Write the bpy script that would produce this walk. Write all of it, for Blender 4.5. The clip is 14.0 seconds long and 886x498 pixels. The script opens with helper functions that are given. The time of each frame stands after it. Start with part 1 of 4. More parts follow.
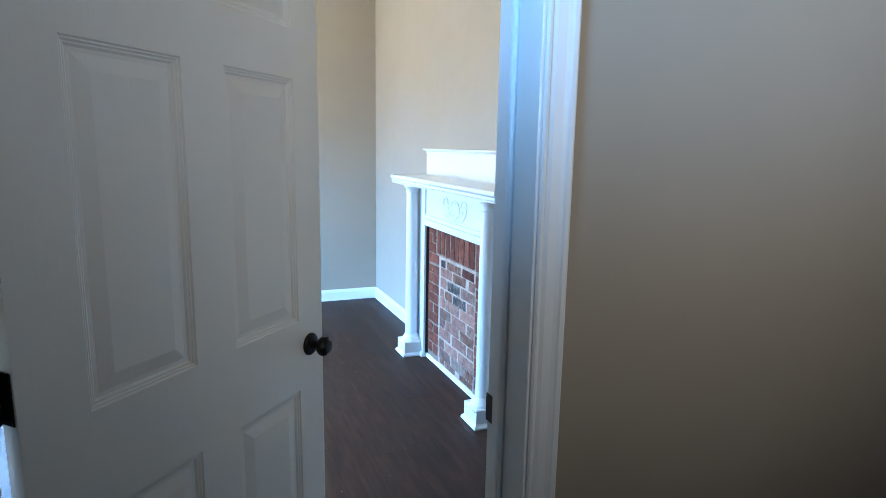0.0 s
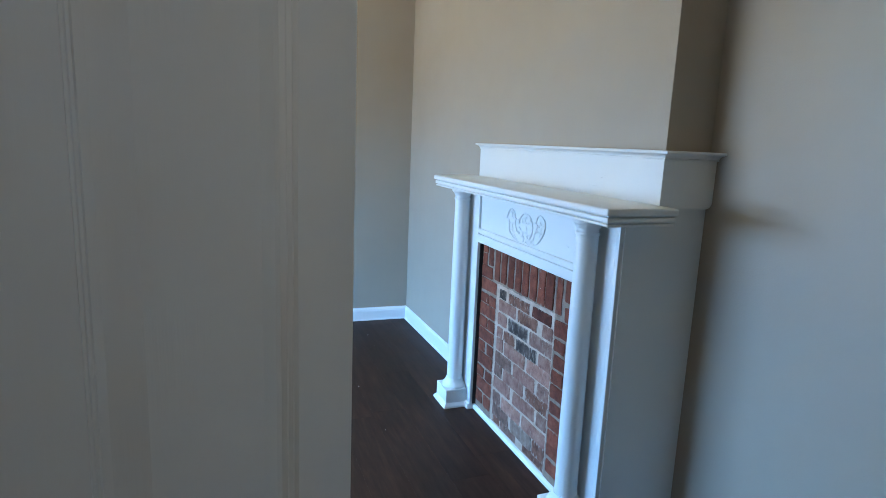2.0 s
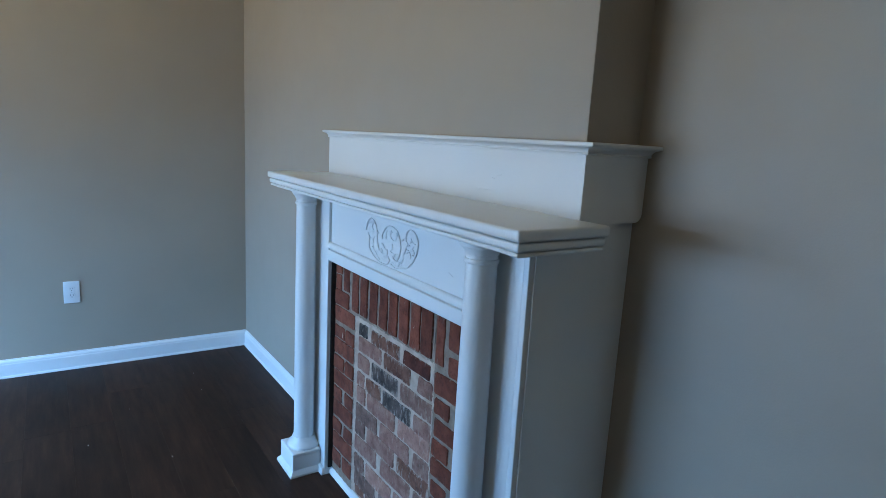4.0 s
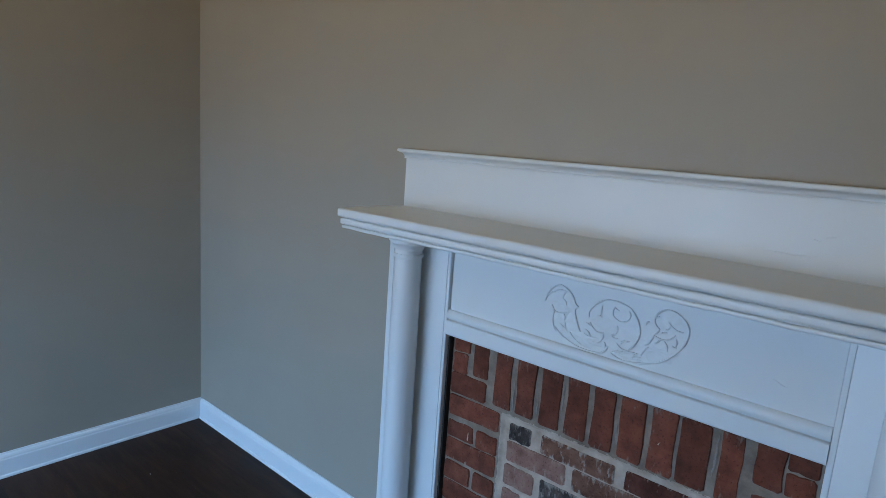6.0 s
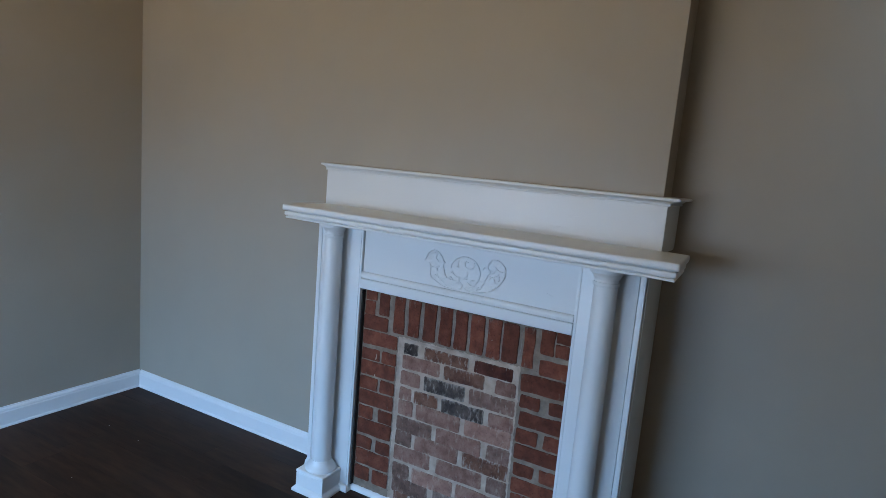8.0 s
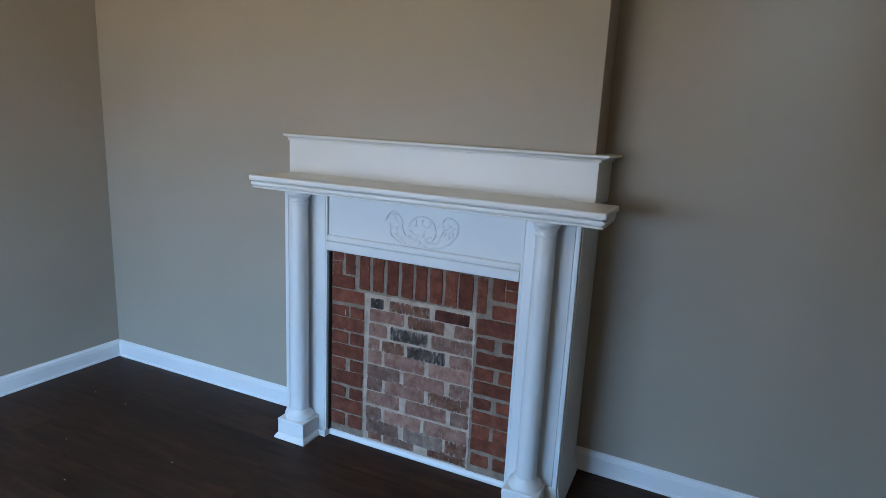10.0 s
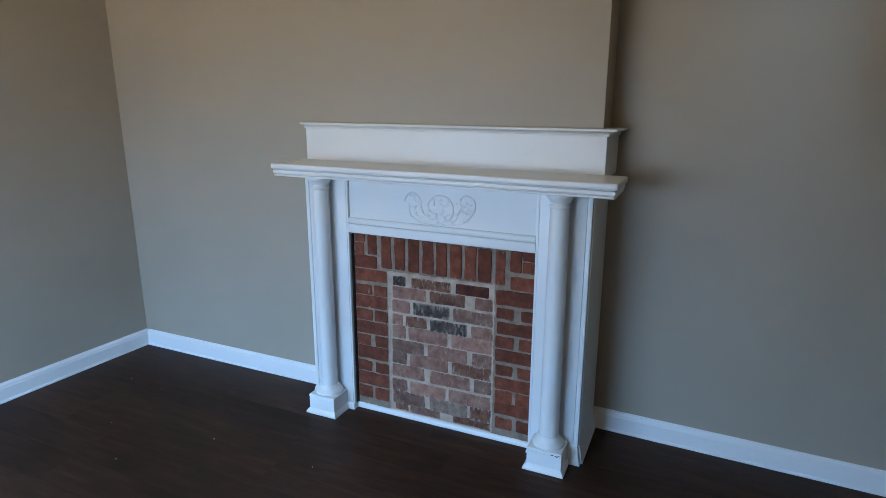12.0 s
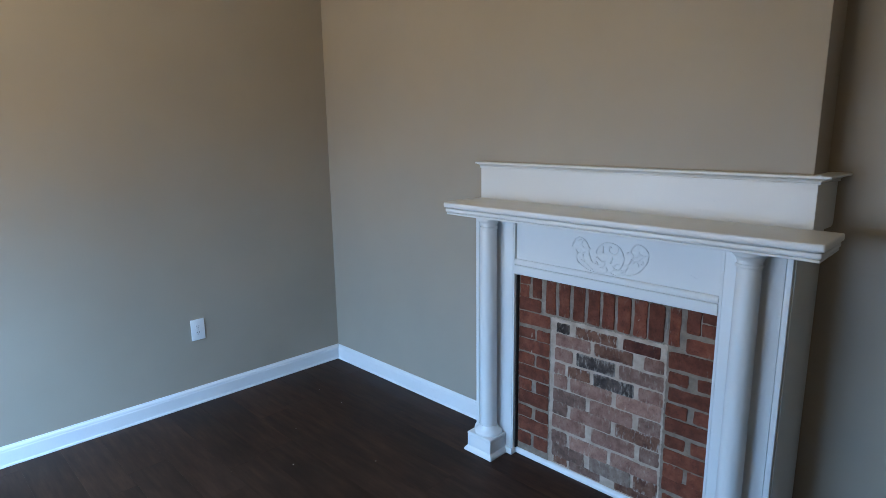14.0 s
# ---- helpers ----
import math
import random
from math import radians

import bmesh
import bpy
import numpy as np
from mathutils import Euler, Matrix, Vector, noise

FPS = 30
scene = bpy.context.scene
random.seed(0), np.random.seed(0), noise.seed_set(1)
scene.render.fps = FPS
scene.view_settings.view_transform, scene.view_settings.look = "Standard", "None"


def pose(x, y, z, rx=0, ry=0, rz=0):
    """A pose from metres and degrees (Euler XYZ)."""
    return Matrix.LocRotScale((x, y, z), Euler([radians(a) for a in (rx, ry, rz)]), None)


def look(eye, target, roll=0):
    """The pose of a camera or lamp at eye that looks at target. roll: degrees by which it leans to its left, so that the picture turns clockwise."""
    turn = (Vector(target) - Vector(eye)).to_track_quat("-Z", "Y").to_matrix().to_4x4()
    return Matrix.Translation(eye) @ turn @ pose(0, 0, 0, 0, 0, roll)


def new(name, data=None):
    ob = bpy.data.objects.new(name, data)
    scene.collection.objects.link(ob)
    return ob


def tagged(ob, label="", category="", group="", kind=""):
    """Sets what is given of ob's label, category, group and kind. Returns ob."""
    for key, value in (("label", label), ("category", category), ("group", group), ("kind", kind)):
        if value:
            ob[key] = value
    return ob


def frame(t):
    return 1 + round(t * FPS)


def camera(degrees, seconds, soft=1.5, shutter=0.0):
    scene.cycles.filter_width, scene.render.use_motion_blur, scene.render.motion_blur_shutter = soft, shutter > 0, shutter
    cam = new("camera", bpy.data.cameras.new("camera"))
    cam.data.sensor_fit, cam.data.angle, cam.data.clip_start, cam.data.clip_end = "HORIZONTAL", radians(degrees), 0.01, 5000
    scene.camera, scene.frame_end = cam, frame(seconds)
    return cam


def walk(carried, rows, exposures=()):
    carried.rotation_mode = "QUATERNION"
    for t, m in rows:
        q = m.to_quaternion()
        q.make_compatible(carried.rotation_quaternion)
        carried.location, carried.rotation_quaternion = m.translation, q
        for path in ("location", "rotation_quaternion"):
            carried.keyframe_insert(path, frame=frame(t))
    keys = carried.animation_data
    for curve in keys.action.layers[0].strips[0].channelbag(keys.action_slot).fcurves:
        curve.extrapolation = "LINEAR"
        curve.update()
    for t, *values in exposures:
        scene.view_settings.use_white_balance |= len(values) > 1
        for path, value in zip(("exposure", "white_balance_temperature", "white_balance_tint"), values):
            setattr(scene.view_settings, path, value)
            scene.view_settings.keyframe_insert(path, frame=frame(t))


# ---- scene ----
cam = camera(75.5, 14.0, soft=0.45)
PATH = [
    (0, (0.1047, -0.5666, 1.4308), (0.8720, 1.2494, 1.0937), 1.01),
    (0.5, (0.1309, -0.2946, 1.4396), (0.7577, 1.5743, 1.1013), 1.88),
    (1, (0.2243, -0.0215, 1.4032), (0.8481, 1.8476, 1.0609), 2.08),
    (1.5, (0.2992, 0.2035, 1.3971), (0.9490, 2.0638, 1.0553), 2.48),
    (2, (0.2564, 0.3274, 1.4140), (0.9611, 2.1664, 1.0653), 2.39),
    (2.5, (0.2854, 0.3954, 1.4106), (1.0333, 2.2180, 1.0659), 2.50),
    (3, (0.4087, 0.5114, 1.4285), (1.2775, 2.2788, 1.0796), 2.73),
    (3.5, (0.5200, 0.7000, 1.4200), (1.5040, 2.4040, 1.0650), 2.95),
    (4.2, (0.5850, 1.0500, 1.4050), (1.7690, 2.6210, 1.0480), 3.25),
    (5.5, (0.4710, 1.8265, 1.3868), (1.9136, 3.1638, 1.0260), 3.84),
    (6, (0.2601, 2.0494, 1.4509), (1.7799, 3.3045, 1.1117), 4.08),
    (6.5, (0.0457, 2.1084, 1.4868), (1.6203, 3.3008, 1.1725), 4.72),
    (7, (-0.2412, 1.9744, 1.4939), (1.3858, 3.0969, 1.1895), 5.45),
    (7.5, (-0.3465, 1.7814, 1.4766), (1.3693, 2.7647, 1.1785), 5.42),
    (8, (-0.4625, 1.6144, 1.4775), (1.2861, 2.5420, 1.1917), 4.85),
    (8.5, (-0.6170, 1.5344, 1.5092), (1.1430, 2.4304, 1.1933), 4.17),
    (9, (-0.6243, 1.4894, 1.4933), (1.1453, 2.3550, 1.1480), 4.18),
    (11.5, (-0.7008, 1.4753, 1.5216), (1.0767, 2.2588, 1.0453), 0.21),
    (12, (-0.7800, 1.5024, 1.5091), (0.9894, 2.3057, 1.0359), 0.10),
    (12.5, (-0.8349, 1.5203, 1.5141), (0.9031, 2.3998, 1.0605), -0.64),
    (13, (-0.8962, 1.5093, 1.5532), (0.7788, 2.5194, 1.1361), -1.40),
    (13.5, (-0.8238, 1.4963, 1.5749), (0.7536, 2.6628, 1.1865), -1.18),
    (14, (-0.6206, 1.4143, 1.5861), (0.7714, 2.7956, 1.1934), -0.79),
]
EXPOSURES = [(0.0, 0.74, 5500, 7), (0.5, 0.40, 5480, 7), (1.0, 0.25, 5520, 8), (1.5, 0.10, 5640, 7), (3.0, -0.36, 5640, 6), (5.5, -1.05, 6100, 10), (6.5, -1.20, 6400, 12), (7.0, -1.15, 6480, 12.5), (8.0, -1.06, 6610, 14), (9.0, -0.97, 6670, 13.5), (12.5, -0.82, 6630, 13), (14.0, -0.86, 6680, 13.5)]
walk(cam, [(t, look(eye, target, roll)) for t, eye, target, roll in PATH], EXPOSURES)

# ---- plan, in metres ----
NORTH = 4.745          # far wall with the outlet
BREAST = 1.640         # chimney breast and the wall beside it
RECESS = 1.835         # wall set back beside the breast
BREAST_END = 1.888
SOUTH, HALL_FACE = 0.437, 0.290   # two faces of the door wall
WEST, HALL_WEST = -1.60, -2.40
HALL_BACK = -2.20
HALL_EAST = 2.60
CEIL = 2.85
DOOR_L, DOOR_R, DOOR_H = -0.204, 0.638, 2.045
YC = 2.569             # middle of the mantel


# ---- world and lights ----
world = bpy.data.worlds.new("sky")
scene.world = world
world.use_nodes = True
wn = world.node_tree
sky = wn.nodes.new("ShaderNodeTexSky")
sky.sky_type, sky.sun_disc = "NISHITA", False
sky.sun_elevation, sky.sun_rotation = radians(50), radians(40)
wn.links.new(sky.outputs[0], wn.nodes["Background"].inputs[0])
wn.nodes["Background"].inputs[1].default_value = 0.10

sun = new("sun", bpy.data.lights.new("sun", "SUN"))
sun.data.energy, sun.data.angle, sun.data.color = 3.0, radians(0.5), (1.0, 0.95, 0.88)
sun.matrix_world = look((4.13, 4.92, 7.66), (0, 0, 0))


def area_lamp(name, eye, target, width, height, watts, color, spread=180):
    data = bpy.data.lights.new(name, "AREA")
    data.shape, data.size, data.size_y = "RECTANGLE", width, height
    data.energy, data.color, data.spread = watts, color, radians(spread)
    ob = new(name, data)
    ob.matrix_world = look(eye, target)
    return ob


# room window: daylight from the sky slants down, light thrown back by the ground slants up
WIN = (2.33, 4.67, 0.55, 2.40)
wy, wz = (WIN[0] + WIN[1]) / 2, (WIN[2] + WIN[3]) / 2
for z in (0.86, 1.12, 1.38):
    area_lamp("window_sky_light", (WEST - 0.12, wy, z), (WEST + 0.88, wy, z - 4.5), 2.20, 0.45, 126, (0.26, 0.555, 1.0))
for z in (1.05, 1.40, 1.75):
    area_lamp("window_ground_light", (WEST - 0.12, wy, z), (WEST + 0.88, wy, z + 3.6), 2.20, 0.45, 34, (1.0, 0.87, 0.60))
# unseen hall window behind the walker, added to light the door and hall wall
HWIN = (0.65, 1.75, 1.15, 2.40)
hx, hz = (HWIN[0] + HWIN[1]) / 2, (HWIN[2] + HWIN[3]) / 2
area_lamp("hall_window_light", (hx, HALL_BACK + 0.02, hz), (1.22, HALL_FACE, 2.30), 0.95, 1.1, 5.0, (1.0, 0.91, 0.79), 78)
# narrow blue lamp added for the upper jamb, in a supposed high west window
HWIN2 = (-1.75, -0.85, 1.45, 2.10)
area_lamp("hall_side_window_light", (HALL_WEST + 0.02, -1.30, 1.75), (0.80, 0.29, 2.02), 0.85, 0.4, 3.6, (0.28, 0.58, 1.0), 25)


# ---- materials ----
def material(name, rough=0.5, metal=0.0, spec=0.5):
    m = bpy.data.materials.new(name)
    m.use_nodes = True
    nt = m.node_tree
    b = nt.nodes["Principled BSDF"]
    b.inputs["Roughness"].default_value, b.inputs["Metallic"].default_value = rough, metal
    b.inputs["Specular IOR Level"].default_value = spec
    return m, nt, b


def node(nt, kind, **values):
    n = nt.nodes.new(kind)
    for key, value in values.items():
        n.inputs[key.replace("_", " ")].default_value = value
    return n


def coords(nt, scale=(1, 1, 1), obj=True, shift=False):
    tc = nt.nodes.new("ShaderNodeTexCoord")
    mp = node(nt, "ShaderNodeMapping", Scale=scale)
    out = tc.outputs["Object" if obj else "Generated"]
    if shift:
        info = nt.nodes.new("ShaderNodeObjectInfo")
        mul = nt.nodes.new("ShaderNodeVectorMath")
        mul.operation = "MULTIPLY_ADD"
        mul.inputs[1].default_value = (37.0, 53.0, 71.0)
        nt.links.new(info.outputs["Random"], mul.inputs[0])
        nt.links.new(out, mul.inputs[2])
        out = mul.outputs[0]
    nt.links.new(out, mp.inputs["Vector"])
    return mp.outputs[0]


def noise_tex(nt, vec, scale, detail=4.0, rough=0.55):
    n = node(nt, "ShaderNodeTexNoise", Scale=scale, Detail=detail, Roughness=rough)
    nt.links.new(vec, n.inputs["Vector"])
    return n.outputs["Fac"]


def ramp(nt, fac, *stops):
    r = nt.nodes.new("ShaderNodeValToRGB")
    while len(r.color_ramp.elements) < len(stops):
        r.color_ramp.elements.new(0.5)
    for el, (at, col) in zip(r.color_ramp.elements, stops):
        el.position = at
        el.color = (*col, 1) if len(col) == 3 else col
    nt.links.new(fac, r.inputs[0])
    return r.outputs[0]


def mix(nt, fac, a, b, mode="MIX"):
    m = nt.nodes.new("ShaderNodeMix")
    m.data_type, m.blend_type = "RGBA", mode
    for sock, v in ((m.inputs[0], fac), (m.inputs[6], a), (m.inputs[7], b)):
        if isinstance(v, (int, float)):
            sock.default_value = v
        elif isinstance(v, tuple):
            sock.default_value = (*v, 1)
        else:
            nt.links.new(v, sock)
    return m.outputs[2]


def bump(nt, b, fac, strength, dist, prev=None):
    n = node(nt, "ShaderNodeBump", Strength=strength, Distance=dist)
    nt.links.new(fac, n.inputs["Height"])
    if prev:
        nt.links.new(prev, n.inputs["Normal"])
    nt.links.new(n.outputs[0], b.inputs["Normal"])
    return n.outputs[0]


def spread_rough(nt, b, fac, lo, hi):
    m = node(nt, "ShaderNodeMapRange")
    m.inputs[3].default_value, m.inputs[4].default_value = lo, hi
    nt.links.new(fac, m.inputs[0])
    nt.links.new(m.outputs[0], b.inputs["Roughness"])


def paint(name, base, rough, vary=0.03, roller=0.25, grain=(1, 1, 1), dirt=0.0, lumps=0.10):
    """Painted surface: slow drift of tone, roller or brush relief, a few scuffs."""
    m, nt, b = material(name, rough)
    v = coords(nt)
    slow = noise_tex(nt, v, 1.7, 3)
    lo = tuple(c * (1 - vary) for c in base)
    hi = tuple(min(1, c * (1 + vary)) for c in base)
    col = ramp(nt, slow, (0.3, lo), (0.7, hi))
    if dirt:
        spots = ramp(nt, noise_tex(nt, v, 26, 8, 0.7), (0.68, (0, 0, 0)), (0.78, (1, 1, 1)))
        patch = ramp(nt, noise_tex(nt, v, 3.1, 3), (0.5, (0, 0, 0)), (0.75, (dirt, dirt, dirt)))
        col = mix(nt, mix(nt, 1.0, spots, patch, "MULTIPLY"), col, tuple(c * 0.62 for c in base))
    nt.links.new(col, b.inputs["Base Color"])
    spread_rough(nt, b, noise_tex(nt, v, 9, 3), rough - 0.06, rough + 0.08)
    fine = noise_tex(nt, coords(nt, grain), 210, 3, 0.5)
    n = bump(nt, b, fine, roller, 0.0012)
    n = bump(nt, b, noise_tex(nt, v, 14, 2), lumps, 0.004, n)
    if grain != (1, 1, 1):      # brush strokes and sags of old coats
        bump(nt, b, noise_tex(nt, coords(nt, grain), 60, 4, 0.6), lumps * 0.22, 0.003, n)
    return m


WALL = paint("greige_wall_paint", (0.370, 0.314, 0.245), 0.52, 0.035, 0.30)
CEILING = paint("white_ceiling_paint", (0.78, 0.76, 0.72), 0.8, 0.02, 0.3)
TRIM = paint("white_trim_enamel", (0.80, 0.80, 0.79), 0.36, 0.02, 0.14, (1, 1, 0.15), 0.25)
MANTEL = paint("white_mantel_enamel", (0.735, 0.735, 0.715), 0.37, 0.025, 0.13, (1, 0.2, 1), 0.5, 0.24)
MANTEL_UP = paint("white_column_enamel", (0.735, 0.735, 0.715), 0.36, 0.025, 0.2, (1, 1, 0.12), 0.5, 0.18)
DOOR_PAINT = paint("off_white_door_paint", (0.69, 0.66, 0.61), 0.46, 0.02, 0.16, (1, 1, 0.06), 0.3)
PLASTIC = paint("white_outlet_plastic", (0.80, 0.80, 0.79), 0.3, 0.01, 0.02)


def black_metal():
    m, nt, b = material("oil_rubbed_black_metal", 0.42, 0.6)
    v = coords(nt)
    nt.links.new(ramp(nt, noise_tex(nt, v, 30, 4), (0.3, (0.010, 0.009, 0.009)), (0.75, (0.028, 0.024, 0.022))), b.inputs["Base Color"])
    spread_rough(nt, b, noise_tex(nt, v, 60, 3), 0.32, 0.52)
    return m


def plain(name, col, rough):
    m, nt, b = material(name, rough)
    v = coords(nt)
    nt.links.new(ramp(nt, noise_tex(nt, v, 40, 3), (0.3, tuple(c * 0.8 for c in col)), (0.7, col)), b.inputs["Base Color"])
    return m


BLACK = black_metal()
SLOT = plain("dark_slot", (0.03, 0.03, 0.032), 0.7)
# near-black for the shade of the side gap, paint chips and the slab
DARK_FILL = plain("dark_gap", (0.035, 0.03, 0.028), 0.9)
STEEL = plain("painted_screw", (0.66, 0.66, 0.65), 0.35)


def plank_wood():
    """Dark brown wood-look planks, long grain, each plank its own tone."""
    m, nt, b = material("dark_brown_plank", 0.4, 0.0, 0.14)
    v = coords(nt, (5.5, 0.8, 5.5), True, True)
    grain = noise_tex(nt, v, 5.0, 7, 0.62)
    streak = noise_tex(nt, coords(nt, (22, 0.9, 22), True, True), 3.0, 4, 0.6)
    cloud = noise_tex(nt, coords(nt, (1, 0.6, 1), True, True), 3.2, 4)
    col = ramp(nt, grain, (0.25, (0.018, 0.0088, 0.0052)), (0.55, (0.042, 0.0205, 0.0122)), (0.8, (0.069, 0.035, 0.0212)))
    col = mix(nt, 0.22, col, ramp(nt, streak, (0.35, (0.011, 0.006, 0.0044)), (0.7, (0.046, 0.028, 0.020))))
    col = mix(nt, 0.6, col, ramp(nt, cloud, (0.3, (0.45, 0.45, 0.45)), (0.7, (1.6, 1.5, 1.42))), "MULTIPLY")
    info = nt.nodes.new("ShaderNodeObjectInfo")
    tone = ramp(nt, info.outputs["Random"], (0.0, (0.86, 0.86, 0.86)), (1.0, (1.12, 1.10, 1.08)))
    col = mix(nt, 1.0, col, tone, "MULTIPLY")
    nt.links.new(col, b.inputs["Base Color"])
    spread_rough(nt, b, cloud, 0.36, 0.62)
    n = bump(nt, b, streak, 0.08, 0.0012)
    bump(nt, b, grain, 0.08, 0.002, n)
    return m


PLANK = plank_wood()


def brick_clay(name, dark, mid, light, wash, wash_from, film=(0.42, 0.37, 0.33), edge=0.5):
    """Clay with pores and chips; wash: pale mortar smeared over the face, thickest along the edges."""
    m, nt, b = material(name, 0.85, 0.0, 0.25)
    v = coords(nt, (1, 1, 1), True, True)
    body = noise_tex(nt, v, 22, 6, 0.6)
    col = ramp(nt, body, (0.32, dark), (0.5, mid), (0.70, light))
    pores = ramp(nt, noise_tex(nt, v, 170, 3, 0.6), (0.30, (0.45, 0.42, 0.4)), (0.42, (1, 1, 1)))
    col = mix(nt, 0.8, col, pores, "MULTIPLY")
    # distance to the brick's rim, 0 in the middle and 1 at the arris
    gen = nt.nodes.new("ShaderNodeTexCoord")
    sep = nt.nodes.new("ShaderNodeSeparateXYZ")
    nt.links.new(gen.outputs["Generated"], sep.inputs[0])
    rims = []
    for axis, power in (("Y", 9.0), ("Z", 4.0)):
        a = nt.nodes.new("ShaderNodeMath")
        a.operation, a.inputs[1].default_value = "MULTIPLY_ADD", 2.0
        a.inputs[2].default_value = -1.0
        nt.links.new(sep.outputs[axis], a.inputs[0])
        c = nt.nodes.new("ShaderNodeMath")
        c.operation = "ABSOLUTE"
        nt.links.new(a.outputs[0], c.inputs[0])
        d = nt.nodes.new("ShaderNodeMath")
        d.operation, d.inputs[1].default_value = "POWER", power
        nt.links.new(c.outputs[0], d.inputs[0])
        rims.append(d.outputs[0])
    rim = nt.nodes.new("ShaderNodeMath")
    rim.operation = "MAXIMUM"
    nt.links.new(rims[0], rim.inputs[0])
    nt.links.new(rims[1], rim.inputs[1])
    smear = noise_tex(nt, coords(nt, (1, 2.3, 0.8), True, True), 30, 8, 0.72)
    lift = nt.nodes.new("ShaderNodeMath")
    lift.operation, lift.inputs[1].default_value = "MULTIPLY_ADD", edge * 0.30
    nt.links.new(rim.outputs[0], lift.inputs[0])
    nt.links.new(smear, lift.inputs[2])
    cover = ramp(nt, lift.outputs[0], (wash_from, (0, 0, 0)), (wash_from + 0.13, (wash, wash, wash)))
    col = mix(nt, cover, col, film)
    info = nt.nodes.new("ShaderNodeObjectInfo")
    tone = ramp(nt, info.outputs["Random"], (0.0, (0.74, 0.72, 0.70)), (1.0, (1.18, 1.16, 1.14)))
    col = mix(nt, 1.0, col, tone, "MULTIPLY")
    nt.links.new(col, b.inputs["Base Color"])
    n = bump(nt, b, body, 0.5, 0.003)
    n = bump(nt, b, noise_tex(nt, v, 150, 4, 0.6), 0.45, 0.0015, n)
    bump(nt, b, lift.outputs[0], 0.45, 0.002, n)
    return m


RED = brick_clay("red_brick", (0.110, 0.031, 0.016), (0.168, 0.046, 0.024), (0.225, 0.068, 0.037), 0.6, 0.63, (0.26, 0.21, 0.17), 0.55)
PINK = brick_clay("washed_pink_brick", (0.195, 0.093, 0.066), (0.278, 0.138, 0.099), (0.350, 0.194, 0.145), 0.6, 0.57, (0.47, 0.355, 0.272), edge=0.45)
BROWN = brick_clay("brown_red_brick", (0.095, 0.036, 0.022), (0.175, 0.074, 0.044), (0.24, 0.12, 0.08), 0.8, 0.57, (0.44, 0.37, 0.31), edge=0.65)
CHAR = brick_clay("charred_brick", (0.034, 0.024, 0.020), (0.080, 0.056, 0.046), (0.16, 0.112, 0.092), 0.85, 0.55, (0.42, 0.355, 0.30), edge=0.7)
OLD = brick_clay("grey_brown_old_brick", (0.130, 0.068, 0.049), (0.205, 0.110, 0.080), (0.275, 0.162, 0.121), 0.7, 0.57, (0.46, 0.365, 0.285), edge=0.5)
PALE = brick_clay("mortar_covered_brick", (0.19, 0.115, 0.085), (0.255, 0.168, 0.128), (0.33, 0.24, 0.19), 0.7, 0.55, (0.42, 0.34, 0.27), edge=0.5)
MAROON = brick_clay("dark_maroon_brick", (0.045, 0.012, 0.008), (0.078, 0.021, 0.012), (0.12, 0.04, 0.026), 0.85, 0.63, edge=0.6)


def mortar(name, lo, hi):
    m, nt, b = material(name, 0.92, 0.0, 0.2)
    v = coords(nt)
    a = noise_tex(nt, v, 18, 7, 0.65)
    col = ramp(nt, a, (0.28, lo), (0.72, hi))
    nt.links.new(col, b.inputs["Base Color"])
    n = bump(nt, b, a, 0.7, 0.004)
    bump(nt, b, noise_tex(nt, v, 190, 5, 0.65), 0.6, 0.0015, n)
    return m


GREY_MORTAR = mortar("grey_mortar", (0.150, 0.108, 0.080), (0.330, 0.252, 0.190))
SMEAR = mortar("smeared_mortar", (0.17, 0.135, 0.105), (0.36, 0.30, 0.245))
PALE_MORTAR = mortar("pale_mortar", (0.32, 0.225, 0.165), (0.56, 0.425, 0.325))


def window_glass():
    m, nt, b = material("window_glass", 0.02)
    b.inputs["Transmission Weight"].default_value = 1.0
    b.inputs["IOR"].default_value = 1.45
    return m


GLASS = window_glass()
EARTH = mortar("dry_lawn", (0.16, 0.15, 0.07), (0.33, 0.28, 0.16))


# ---- mesh helpers ----
def mesh_of(name, bm, mat, smooth=False):
    me = bpy.data.meshes.new(name)
    bmesh.ops.recalc_face_normals(bm, faces=bm.faces)
    bm.to_mesh(me)
    bm.free()
    me.materials.append(mat)
    if smooth:
        for p in me.polygons:
            p.use_smooth = True
        me.set_sharp_from_angle(angle=radians(38))
    return me


def part(name, bm, mat, parent=None, label="", smooth=False, at=None):
    ob = new(name, mesh_of(name, bm, mat, smooth))
    if at is not None:
        ob.matrix_basis = at
    if parent is not None:
        ob.parent = parent
    if label:
        tagged(ob, label)
    return ob


def thing(name, label, category, at=None, kind="", group=""):
    ob = new(name)
    ob.empty_display_size = 0.1
    if at is not None:
        ob.matrix_basis = at
    return tagged(ob, label, category, group, kind)


def box(bm, x0, x1, y0, y1, z0, z1, bevel=0.0, seg=2):
    vs = [bm.verts.new((x, y, z)) for x in (x0, x1) for y in (y0, y1) for z in (z0, z1)]
    fs = [bm.faces.new([vs[i] for i in q]) for q in ((0, 1, 3, 2), (4, 6, 7, 5), (0, 4, 5, 1), (2, 3, 7, 6), (0, 2, 6, 4), (1, 5, 7, 3))]
    if bevel:
        es = {e for f in fs for e in f.edges}
        bmesh.ops.bevel(bm, geom=list(es), offset=bevel, segments=seg, affect="EDGES", profile=0.6)
    return bm


def boxed(*args, **kw):
    return box(bmesh.new(), *args, **kw)


